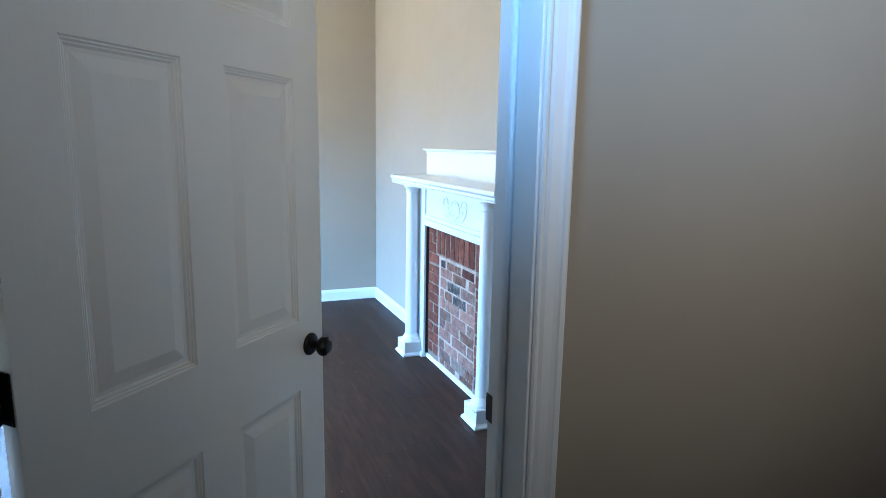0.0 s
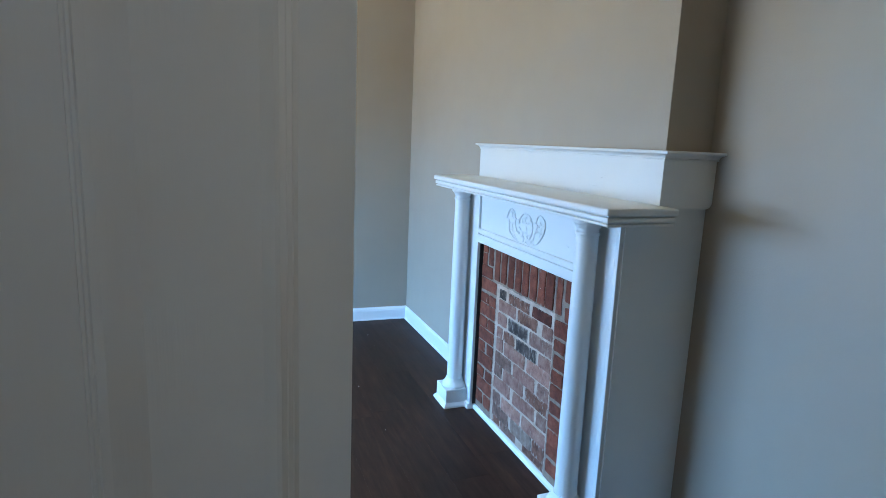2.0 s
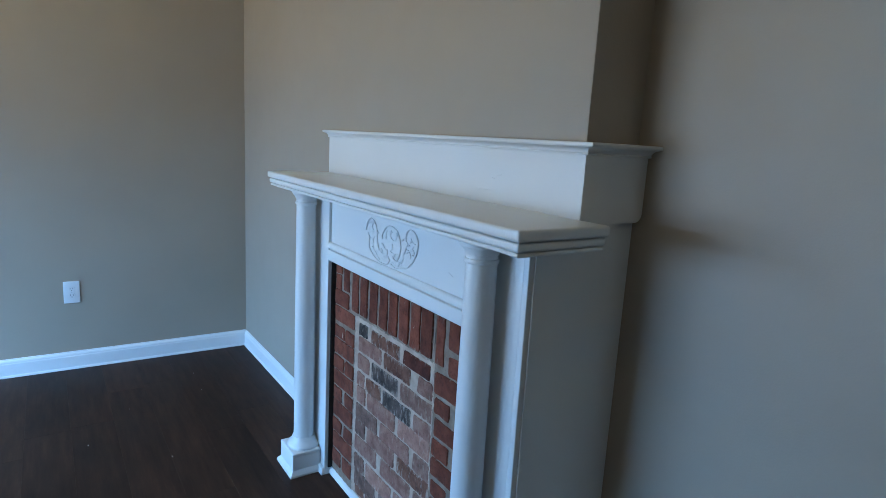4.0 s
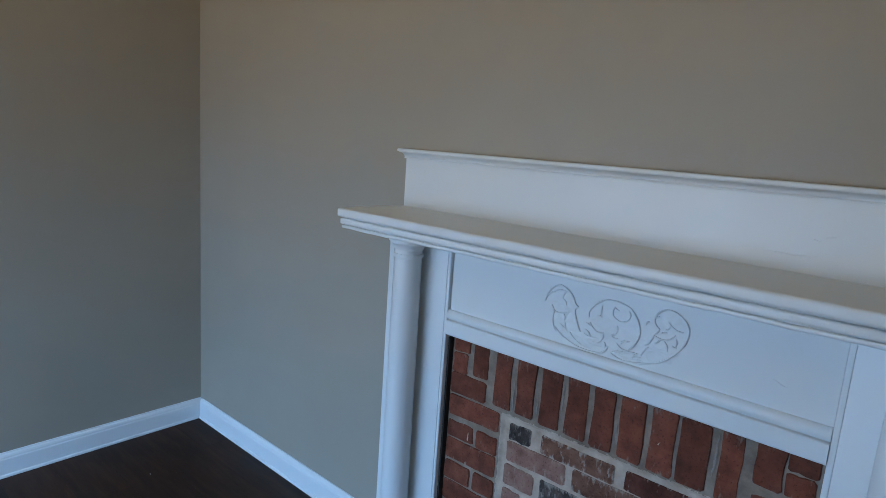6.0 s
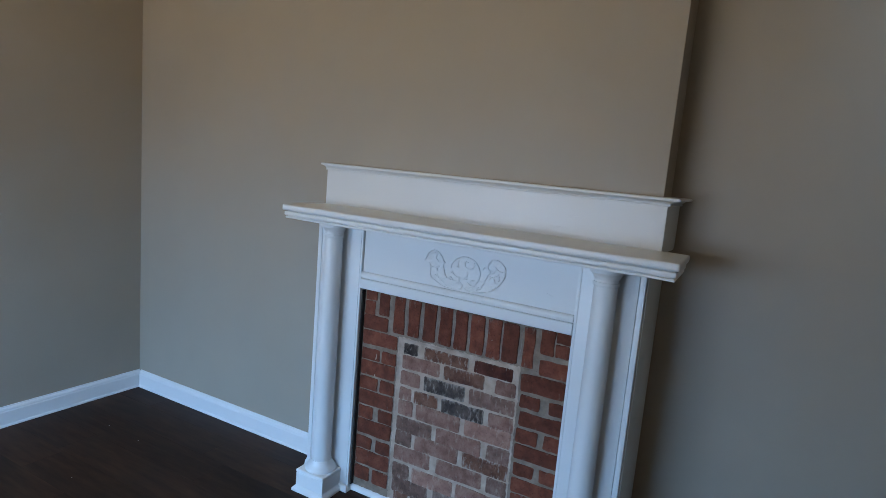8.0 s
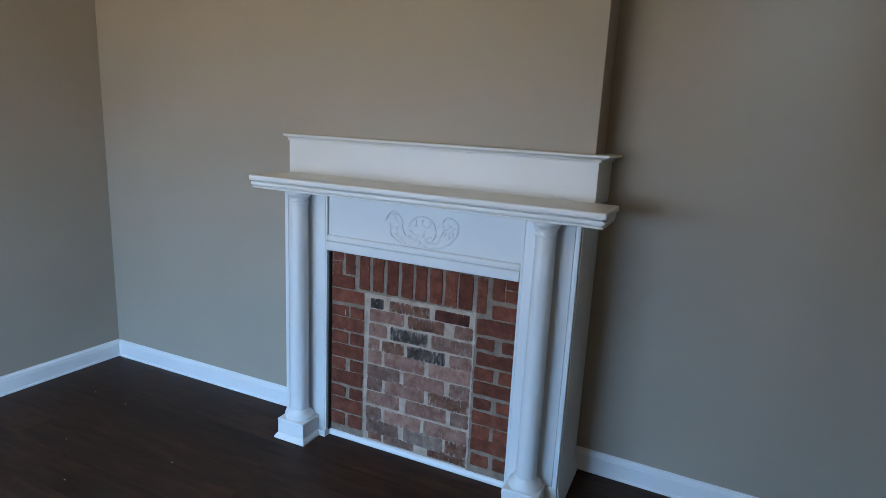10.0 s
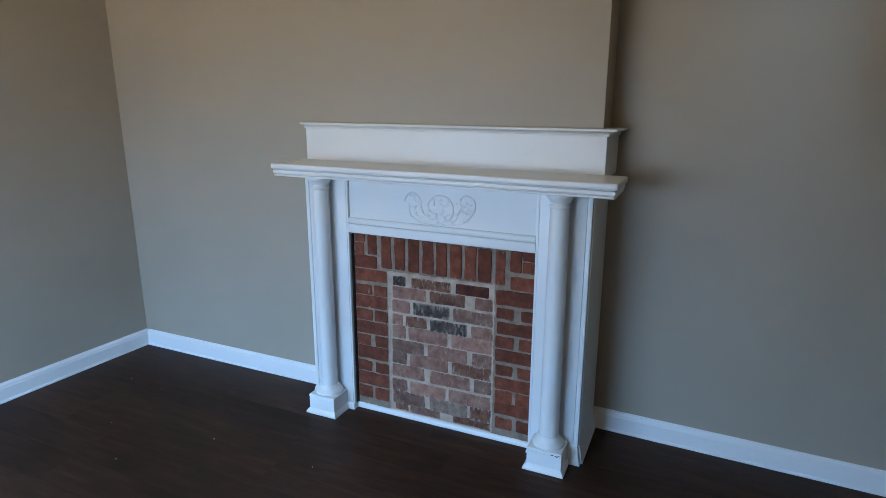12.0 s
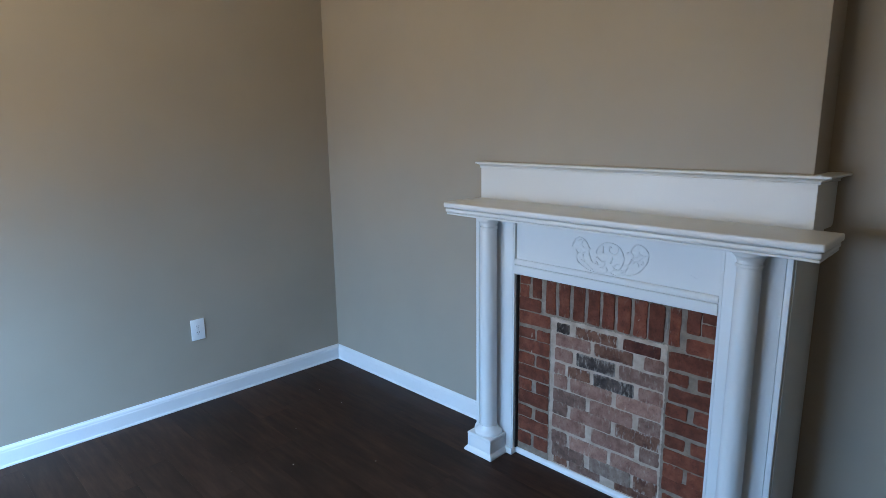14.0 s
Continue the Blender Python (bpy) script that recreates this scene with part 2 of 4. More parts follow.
def prism(bm, poly, origin, u, v, w, length):
    """A section in the plane of u and v, drawn out along w."""
    o, u, v, w = (Vector(k) for k in (origin, u, v, w))
    a = [bm.verts.new(o + u * p + v * q) for p, q in poly]
    b = [bm.verts.new(o + u * p + v * q + w * length) for p, q in poly]
    n = len(poly)
    bm.faces.new(a[::-1])
    bm.faces.new(b)
    for i in range(n):
        bm.faces.new((a[i], a[(i + 1) % n], b[(i + 1) % n], b[i]))
    return bm


def lathe(bm, prof, centre=(0, 0, 0), axis="z", seg=40):
    """Turned body from (radius, height) pairs."""
    c = Vector(centre)
    rings = []
    for r, h in prof:
        ring = []
        for i in range(seg):
            a = 2 * math.pi * i / seg
            p = Vector((r * math.cos(a), r * math.sin(a), h))
            if axis == "y":
                p = Vector((p.x, p.z, p.y))
            ring.append(bm.verts.new(c + p))
        rings.append(ring)
    for a, b in zip(rings, rings[1:]):
        for i in range(seg):
            bm.faces.new((a[i], a[(i + 1) % seg], b[(i + 1) % seg], b[i]))
    bm.faces.new(rings[0][::-1])
    bm.faces.new(rings[-1])
    return bm


def flare(bm, x0, x1, y0, y1, steps):
    """A block whose section grows or shrinks: steps of (height, outset) over the base rectangle; the back x1 stays put."""
    rings = []
    for z, o in steps:
        rings.append([bm.verts.new(p) for p in ((x0 - o, y0 - o, z), (x1, y0 - o, z), (x1, y1 + o, z), (x0 - o, y1 + o, z))])
    for a, b in zip(rings, rings[1:]):
        for i in range(4):
            bm.faces.new((a[i], a[(i + 1) % 4], b[(i + 1) % 4], b[i]))
    bm.faces.new(rings[0][::-1])
    bm.faces.new(rings[-1])
    return bm


def setting(name, bm, mat, label, category):
    return tagged(part(name, bm, mat), label, category, kind="structure")


# ---- large structure ----
T = 0.12


def wall_with_opening(name, x0, x1, y0, y1, z1, opening, along, label):
    """A thick wall; opening: (from, to, bottom, top) along its length, cut right through."""
    a, b, c, d = opening
    bm = bmesh.new()
    lo, hi = (x0, x1) if along == "x" else (y0, y1)
    for p, q, r, s in ((lo, a, -0.05, z1), (b, hi, -0.05, z1), (a, b, d, z1), (a, b, -0.05, c)):
        if q - p > 0.001 and s - r > 0.051:
            if along == "x":
                box(bm, p, q, y0, y1, r, s)
            else:
                box(bm, x0, x1, p, q, r, s)
    return setting(name, bm, WALL, label, "wall")


wall_north = setting("wall_north", boxed(WEST - T, RECESS + T, NORTH, NORTH + T, -0.05, CEIL), WALL, "greige painted plaster wall with an outlet", "wall")
setting("wall_east", boxed(BREAST, RECESS + T, BREAST_END, NORTH, -0.05, CEIL, bevel=0.003), WALL, "greige painted chimney breast wall behind the mantel", "wall")
wall_recess = setting("wall_east_2", boxed(RECESS, RECESS + T, SOUTH, BREAST_END, -0.05, CEIL), WALL, "greige painted wall set back beside the chimney breast", "wall")
wall_with_opening("wall_south", HALL_WEST - T, HALL_EAST, HALL_FACE, SOUTH, CEIL, (DOOR_L - 0.02, DOOR_R + 0.02, -0.05, DOOR_H + 0.02), "x", "greige painted wall with the doorway between hall and room")
wall_with_opening("wall_west", WEST - T, WEST, SOUTH, NORTH + 0.10, CEIL, WIN, "y", "greige painted wall with the room's window")
wall_with_opening("wall_west_2", HALL_WEST - T, HALL_WEST, HALL_BACK, HALL_FACE, CEIL, HWIN2, "y", "greige painted side wall of the hall with a small added window")
wall_with_opening("wall_hall", HALL_WEST - T, HALL_EAST + T, HALL_BACK - T, HALL_BACK, CEIL, HWIN, "x", "greige painted back wall of the hall with an added window")
setting("wall_hall_2", boxed(HALL_EAST, HALL_EAST + T, HALL_BACK, SOUTH, -0.05, CEIL), WALL, "greige painted end wall of the hall", "wall")
roof = boxed(HALL_WEST - T, HALL_EAST + T, HALL_BACK - T, SOUTH, CEIL, CEIL + 0.15)
box(roof, WEST - T, RECESS + T, SOUTH, NORTH + T, CEIL, CEIL + 0.15)
setting("ceiling", roof, CEILING, "flat white painted ceiling", "ceiling")
slab = boxed(HALL_WEST - T, HALL_EAST + T, HALL_BACK - T, SOUTH, -0.60, -0.012)
box(slab, WEST - T, RECESS + T, SOUTH, NORTH + T, -0.60, -0.012)
floor = setting("floor", slab, DARK_FILL, "dark brown wood plank floor with a low sheen", "floor")
setting("ground", boxed(-400, 400, -400, 400, -0.9, -0.6), EARTH, "dry sunlit lawn outside the windows", "ground")


def skew(ob, x, y, degrees):
    """The old walls are not quite square: turn one about an upright line."""
    ob.matrix_world = pose(x, y, 0, 0, 0, degrees) @ pose(-x, -y, 0) @ ob.matrix_world


def window(name, opening, at):
    """A sash window whose inner side faces local +x."""
    y0, y1, z0, z1 = opening
    w = thing(name, "white painted sash window with clear panes, out of view", "window", at, "structure")
    hw, h = (y1 - y0) / 2, z1 - z0
    bm = bmesh.new()
    for a, b, c, d in ((-hw, hw, 0, 0.05), (-hw, hw, h - 0.05, h), (-hw, -hw + 0.05, 0.05, h - 0.05), (hw - 0.05, hw, 0.05, h - 0.05), (-hw + 0.05, hw - 0.05, h / 2 - 0.02, h / 2 + 0.02)):
        box(bm, -0.09, -0.04, a, b, c, d)
    if hw > 0.7:
        box(bm, -0.09, -0.04, -0.05, 0.05, 0.05, h / 2 - 0.02)
        box(bm, -0.09, -0.04, -0.05, 0.05, h / 2 + 0.02, h - 0.05)
    part("window_frame", bm, TRIM, w)
    part("window_sill", boxed(-0.035, 0.04, -hw - 0.04, hw + 0.04, -0.025, 0.0, bevel=0.004), TRIM, w)
    for c, d in ((0.05, h / 2 - 0.02), (h / 2 + 0.02, h - 0.05)):
        p = part("pane", boxed(-0.066, -0.062, -hw + 0.05, hw - 0.05, c, d), GLASS, w)
        p.visible_shadow = False
    return w


window("window_1", WIN, pose(WEST, wy, WIN[2]))
# the hall's two windows are added round their lamps, out of view
window("window_3", HWIN2, pose(HALL_WEST, -1.30, HWIN2[2]))
window("window_2", HWIN, pose(hx, HALL_BACK, HWIN[2], 0, 0, 90))

BASE_PROFILE = [(0, 0), (0.0185, 0), (0.0185, 0.006), (0.0175, 0.010), (0.0145, 0.013), (0.0145, 0.077), (0.0125, 0.082), (0.0125, 0.088), (0.010, 0.095), (0.0055, 0.100), (0.0045, 0.105), (0, 0.105)]


def baseboard(name, origin, out, run, length):
    bm = prism(bmesh.new(), BASE_PROFILE, origin, out, (0, 0, 1), run, length)
    return setting(name, bm, TRIM, "white moulded baseboard with shoe along the floor", "baseboard")


skirting_north = baseboard("baseboard_north", (WEST, NORTH, 0), (0, -1, 0), (1, 0, 0), BREAST - WEST)
baseboard("baseboard_east", (BREAST, NORTH - 0.0185, 0), (-1, 0, 0), (0, -1, 0), NORTH - 0.0185 - 3.258)
skirting_recess = baseboard("baseboard_recess", (RECESS, 1.8775, 0), (-1, 0, 0), (0, -1, 0), 1.8775 - SOUTH)
baseboard("baseboard_west", (WEST, NORTH - 0.0185, 0), (1, 0, 0), (0, -1, 0), NORTH - SOUTH - 0.0185)
baseboard("baseboard_south", (WEST + 0.0185, SOUTH, 0), (0, 1, 0), (1, 0, 0), DOOR_L - 0.03 - WEST - 0.0185)
baseboard("baseboard_south_2", (DOOR_R + 0.03, SOUTH, 0), (0, 1, 0), (1, 0, 0), RECESS - 0.0185 - DOOR_R - 0.03)
baseboard("baseboard_hall", (DOOR_R + 0.075, HALL_FACE, 0), (0, -1, 0), (1, 0, 0), HALL_EAST - DOOR_R - 0.075)

for ob in (wall_north, skirting_north):
    skew(ob, BREAST, NORTH, -1.2)
for ob in (wall_recess, skirting_recess):
    skew(ob, RECESS, BREAST_END, -2.0)

# ---- doorway: jambs, stops, casing, strike ----
frame_1 = thing("door_frame", "white painted door frame with moulded casing", "door frame", pose(0, 0, 0), "structure")
for x0, x1 in ((DOOR_L - 0.02, DOOR_L), (DOOR_R, DOOR_R + 0.02)):
    part("jamb", boxed(x0, x1, HALL_FACE - 0.002, SOUTH + 0.002, 0, DOOR_H + 0.02, bevel=0.0015, seg=1), TRIM, frame_1)
part("head_jamb", boxed(DOOR_L, DOOR_R, HALL_FACE - 0.002, SOUTH + 0.002, DOOR_H, DOOR_H + 0.02), TRIM, frame_1)
STOP = [(0, 0), (0.011, 0), (0.011, 0.022), (0.009, 0.027), (0.004, 0.033), (0, 0.034)]
part("door_stop", prism(bmesh.new(), STOP, (DOOR_R, 0.398, 0), (-1, 0, 0), (0, -1, 0), (0, 0, 1), DOOR_H), TRIM, frame_1)
part("door_stop", prism(bmesh.new(), STOP, (DOOR_L, 0.398, 0), (1, 0, 0), (0, -1, 0), (0, 0, 1), DOOR_H), TRIM, frame_1)
CASING = [(0, 0), (0, 0.006), (0.004, 0.009), (0.009, 0.009), (0.012, 0.007), (0.015, 0.0085), (0.019, 0.0105), (0.036, 0.012), (0.044, 0.0145), (0.048, 0.017), (0.056, 0.0175), (0.060, 0.015), (0.060, 0)]
part("casing", prism(bmesh.new(), CASING, (DOOR_R + 0.006, HALL_FACE, 0), (1, 0, 0), (0, -1, 0), (0, 0, 1), DOOR_H + 0.006), TRIM, frame_1)
part("casing", prism(bmesh.new(), CASING, (DOOR_L - 0.006, HALL_FACE, 0), (-1, 0, 0), (0, -1, 0), (0, 0, 1), DOOR_H + 0.006), TRIM, frame_1)
part("casing", prism(bmesh.new(), CASING, (DOOR_L - 0.066, HALL_FACE, DOOR_H + 0.006), (0, 0, 1), (0, -1, 0), (1, 0, 0), DOOR_R - DOOR_L + 0.132), TRIM, frame_1)
strike = boxed(DOOR_R - 0.002, DOOR_R + 0.001, SOUTH - 0.030, SOUTH + 0.006, 0.872, 0.932, bevel=0.0008, seg=1)
box(strike, DOOR_R - 0.002, DOOR_R + 0.012, SOUTH + 0.003, SOUTH + 0.006, 0.882, 0.922)
part("strike_plate", strike, BLACK, frame_1, "black metal strike plate on the jamb")

# ---- the six-panel door, standing half open ----
DW, DT = 0.818, 0.036
door = thing("door_1", "off-white six-panel door standing half open, black knob", "door", pose(-0.199, 0.463, 0, 0, 0, 45.2), "structure")
SX = (0.0, 0.118, 0.358, 0.472, 0.710, DW)
SZ = (0.012, 0.235, 0.780, 0.975, 1.602, 1.722, 1.918, 2.032)


def door_leaf():
    bm = bmesh.new()
    for y in (0.0, -DT):
        g = {(i, j): bm.verts.new((x, y, z)) for i, x in enumerate(SX) for j, z in enumerate(SZ)}
        for i in range(5):
            for j in range(7):
                if not (i in (1, 3) and j in (1, 3, 5)):
                    bm.faces.new((g[i, j], g[i + 1, j], g[i + 1, j + 1], g[i, j + 1]))
    def side(a, b):
        bm.faces.new([bm.verts.new(p) for p in ((a[0], 0, a[1]), (b[0], 0, b[1]), (b[0], -DT, b[1]), (a[0], -DT, a[1]))])
    z0, z1 = SZ[0], SZ[-1]
    for a, b in (((0, z0), (DW, z0)), ((DW, z0), (DW, z1)), ((DW, z1), (0, z1)), ((0, z1), (0, z0))):
        side(a, b)
    bmesh.ops.remove_doubles(bm, verts=bm.verts, dist=0.0001)
    return bm


def door_panel(w, h):
    """Raised field inside a stepped moulding, on both faces."""
    steps = ((0, 0), (0.003, 0.0035), (0.0055, 0.0035), (0.009, 0.0065), (0.0115, 0.0065), (0.016, 0.0105), (0.024, 0.0105), (0.050, 0.0035), (0.052, 0.0030))
    bm = bmesh.new()
    for y, sgn in ((0, -1), (-DT, 1)):
        rings = []
        for inset, deep in steps:
            rings.append([bm.verts.new((x, y + sgn * deep, z)) for x, z in ((inset, inset), (w - inset, inset), (w - inset, h - inset), (inset, h - inset))])
        for a, b in zip(rings, rings[1:]):
            for i in range(4):
                bm.faces.new((a[i], a[(i + 1) % 4], b[(i + 1) % 4], b[i]))
        bm.faces.new(rings[-1])
    return bm


part("leaf", door_leaf(), DOOR_PAINT, door)
for i in (1, 3):
    for j in (1, 3, 5):
        part("panel", door_panel(SX[i + 1] - SX[i], SZ[j + 1] - SZ[j]), DOOR_PAINT, door, at=pose(SX[i], 0, SZ[j]))
KNOB = [(0.0305, 0.0), (0.0315, 0.002), (0.031, 0.005), (0.027, 0.009), (0.018, 0.0115), (0.0125, 0.013), (0.0115, 0.018), (0.0115, 0.026), (0.014, 0.030), (0.021, 0.034), (0.0262, 0.040), (0.0275, 0.046), (0.0268, 0.052), (0.0185, 0.058), (0.0165, 0.0625), (0.008, 0.064), (0.001, 0.0642)]
for y, flip in ((-DT, True), (0.0, False)):
    knob = part("knob", lathe(bmesh.new(), [(r, -h if flip else h) for r, h in KNOB], axis="y"), BLACK, door, "round black metal door knob", True, pose(0.757, y, 0.898))
part("latch_plate", boxed(DW - 0.0005, DW + 0.002, -0.030, -0.006, 0.869, 0.927, bevel=0.0008, seg=1), BLACK, door, "black metal latch plate")
for z in (0.25, 1.045, 1.80):
    hinge = part("hinge", lathe(bmesh.new(), [(0.0062, -0.045), (0.0062, 0.045), (0.005, 0.048)], seg=16), BLACK, door, "black metal butt hinge", True, pose(-0.001, 0.004, z))
    part("hinge_leaf", boxed(-0.002, 0.0005, -0.034, -0.003, -0.044, 0.044, bevel=0.001, seg=1), BLACK, hinge, at=pose(0.0, -0.003, 0))
    part("hinge_leaf", boxed(-0.0012, 0.0012, -0.034, 0.0, -0.044, 0.044, bevel=0.001, seg=1), BLACK, hinge, at=pose(0.002, -0.004, 0, 0, 0, -45.2))

# ---- mantel ----
mantel = thing("fireplace_mantel", "white painted wooden mantel with round columns and carved frieze", "mantel", pose(BREAST, YC, 0))
MX = -BREAST


SAG = 0.0085     # the old shelf hangs lower towards the recess


def mpart(name, bm, mat=None, label="", smooth=True, parent=None, sag=False, tilt=False):
    """A part given in room coordinates along x and offsets from the mantel's middle along y."""
    if sag:
        for v in bm.verts:
            v.co.z += SAG * (v.co.y - 0.79)
    if tilt:
        for v in bm.verts:
            v.co.z += 0.003 + 0.0085 * (v.co.y + OPEN) / (2 * OPEN)
    bmesh.ops.translate(bm, verts=bm.verts, vec=(MX, 0, 0))
    return part(name, bm, mat or MANTEL, parent or mantel, label, smooth)


FACE = 1.487                    # front of the upright boards
HALF_W, OPEN = {1: 0.702, -1: 0.684}, 0.460       # half widths of the body and of the opening
OPEN_TOP = 0.925
# uprights, each with a bead along both edges
for sgn in (1, -1):
    HALF = HALF_W[sgn]
    lo, hi = (OPEN, HALF) if sgn > 0 else (-HALF, -OPEN)
    up = mpart("upright_board", boxed(FACE, 1.632, lo + 0.012 * (sgn > 0) + 0.0208 * (sgn < 0), hi - 0.0208 * (sgn > 0) - 0.0113 * (sgn < 0), 0.0, 1.206, bevel=0.0015), MANTEL_UP)
    outer = sgn * (HALF - 0.0095)
    inner = sgn * (OPEN + 0.0055)
    mpart("edge_bead", boxed(FACE - 0.003, 1.63, outer - 0.0105, outer + 0.0095, 0.0, 1.206, bevel=0.003, seg=3), MANTEL_UP)
    proud = 0.002 if sgn > 0 else -0.0005
    mpart("edge_bead", boxed(FACE - proud, 1.60, inner - 0.0055, inner + (0.0045 if sgn > 0 else 0.0052), 0.0, 1.2055, bevel=0.003 if sgn > 0 else 0.0012, seg=3), MANTEL_UP)
    split = sgn * 0.575        # low foot beside the opening, tall one outside the column
    low = ((0, 0.013), (0.010, 0.0125), (0.013, 0.010), (0.027, 0.0085), (0.031, 0.001))
    tall = ((0, 0.02), (0.012, 0.019), (0.02, 0.014), (0.05, 0.010), (0.075, 0.006), (0.088, 0.001))
    for a, b, steps in ((sgn * OPEN + sgn * 0.010, split, low), (split + sgn * 0.001, sgn * (HALF - 0.004), tall)):
        mpart("foot_moulding", flare(bmesh.new(), FACE - 0.003, 1.60, min(a, b), max(a, b), steps), MANTEL_UP)
# sides: the one beside the recess runs back to the recessed wall
mpart("side_panel", boxed(FACE + 0.012, RECESS - 0.001, -HALF - 0.006, -HALF + 0.0005, 0.0, 1.243, bevel=0.001, seg=1), MANTEL_UP)
mpart("side_panel", boxed(FACE + 0.012, 1.639, HALF_W[1] - 0.0005, HALF_W[1] + 0.006, 0.0, 1.206, bevel=0.001, seg=1), MANTEL_UP)
SIDE_FOOT = [(0, 0), (0.020, 0), (0.019, 0.012), (0.014, 0.02), (0.010, 0.055), (0.005, 0.078), (0.001, 0.09), (0, 0.09)]
mpart("side_foot_moulding", prism(bmesh.new(), SIDE_FOOT, (FACE + 0.001, -HALF - 0.0045, 0), (0, -1, 0), (0, 0, 1), (1, 0, 0), RECESS - FACE - 0.002), MANTEL_UP)
# frieze and the rail over the opening
mpart("frieze_panel", boxed(FACE + 0.009, 1.60, -OPEN + 0.0005, OPEN - 0.003, 0.960, 1.206), label="white frieze panel under the shelf")
RAIL = [(0, 0), (0.0140, 0.0), (0.0165, 0.003), (0.0165, 0.0405), (0.0145, 0.0425), (0.0060, 0.0435), (0.0060, 0.0475), (0.0130, 0.0485), (0.0152, 0.0530), (0.0140, 0.0620), (0.0105, 0.0690), (0.0060, 0.0715), (0.0, 0.0720)]
mpart("frieze_rail", prism(bmesh.new(), RAIL, (FACE + 0.011, -OPEN + 0.0005, OPEN_TOP), (-1, 0, 0), (0, 0, 1), (0, 1, 0), 2 * OPEN - 0.001), tilt=True)
mpart("lintel", boxed(FACE + 0.0105, 1.60, -OPEN + 0.001, OPEN - 0.001, OPEN_TOP, 0.9595), tilt=True)
SILL = [(0, 0), (0.015, 0), (0.0155, 0.006), (0.014, 0.014), (0.009, 0.021), (0.003, 0.0255), (0.0, 0.026)]
mpart("hearth_strip", prism(bmesh.new(), SILL, (1.5225, -OPEN - 0.012, 0), (-1, 0, 0), (0, 0, 1), (0, 1, 0), 2 * OPEN + 0.024), label="white quarter moulding along the floor")
def waver(bm, amount, seed, steps=56):
    """Old thick paint: the long edges wander a little along the run."""
    rnd = random.Random(seed)
    lo, hi = min(v.co.y for v in bm.verts), max(v.co.y for v in bm.verts)
    cuts = [lo + (hi - lo) * (k + rnd.uniform(0.2, 0.8)) / steps for k in range(1, steps - 1)]
    for y in cuts:
        bmesh.ops.bisect_plane(bm, geom=bm.verts[:] + bm.edges[:] + bm.faces[:], plane_co=(0, y, 0), plane_no=(0, 1, 0))
    phase = [rnd.uniform(0, 6.28) for _ in range(6)]
    for v in bm.verts:
        y, k = v.co.y, 40 * (v.co.x + v.co.z)
        v.co.z += amount * (0.5 * math.sin(31 * y + phase[0] + k) + 0.35 * math.sin(77 * y + phase[1]) + 0.4 * math.sin(143 * y + phase[2] + 2 * k))
        v.co.x += amount * (0.5 * math.sin(43 * y + phase[3]) + 0.5 * math.sin(118 * y + phase[4] + k))
    return bm


# shelf: rounded nosing over a smaller roll
bm = boxed(1.346, 1.624, -0.792, 0.792, 1.2385, 1.264, bevel=0.009, seg=4)
mpart("shelf", waver(bm, 0.0004, 3), label="white painted shelf with a rounded edge", sag=True)
mpart("shelf_core", boxed(1.365, 1.622, -0.773, 0.773, 1.2055, 1.2390), sag=True)
mpart("shelf_moulding", waver(boxed(1.3535, 1.620, -0.7845, 0.7845, 1.2170, 1.2350, bevel=0.0065, seg=4), 0.0008, 4), sag=True)
mpart("shelf_moulding", waver(boxed(1.3570, 1.618, -0.7810, 0.7810, 1.2050, 1.2145, bevel=0.0035, seg=3), 0.0010, 5), sag=True)
# overmantel and its cap, boxed back to the recessed wall
OM0, OM1 = 1.869 - YC, 3.355 - YC
mpart("overmantel", boxed(1.621, 1.6395, OM0 + 0.001, OM1, 1.2615, 1.428, bevel=0.0015, seg=1), label="plain white board above the shelf", sag=True)
# its return runs back to the recessed wall, spreading a little, the lower corner rounded off
RET0, RET1 = OM0, OM0 - 0.016


def overmantel_return():
    bm = bmesh.new()
    x0, x1, low, top = 1.6215, RECESS - 0.003, 1.2535, 1.428
    edge = [(x0, top), (x0, 1.2655), (x0 + 0.006, low)] + [(x1 - 0.024 + 0.024 * math.sin(a), low + 0.024 * (1 - math.cos(a))) for a in (math.pi / 2 * k / 6 for k in range(7))] + [(x1, top)]
    near = [bm.verts.new((x, RET0 + (RET1 - RET0) * (x - x0) / (x1 - x0), z)) for x, z in edge]
    back = [bm.verts.new((x, RET0 + 0.026, z)) for x, z in edge]
    bm.faces.new(near)
    bm.faces.new(back[::-1])
    n = len(edge)
    for k in range(n):
        bm.faces.new((near[k], back[k], back[(k + 1) % n], near[(k + 1) % n]))
    return bm


mpart("overmantel_return", overmantel_return(), sag=True, smooth=False)
CAP = [(0.0, 0.0090), (0.0045, 0.0095), (0.0055, 0.0125), (0.0040, 0.0150), (0.0060, 0.0200), (0.0110, 0.0260), (0.0185, 0.0285), (0.0190, 0.0300), (0.0235, 0.0305), (0.0245, 0.0345), (0.0235, 0.0385), (0.020, 0.0395), (-0.0235, 0.0395), (-0.0235, 0.009)]


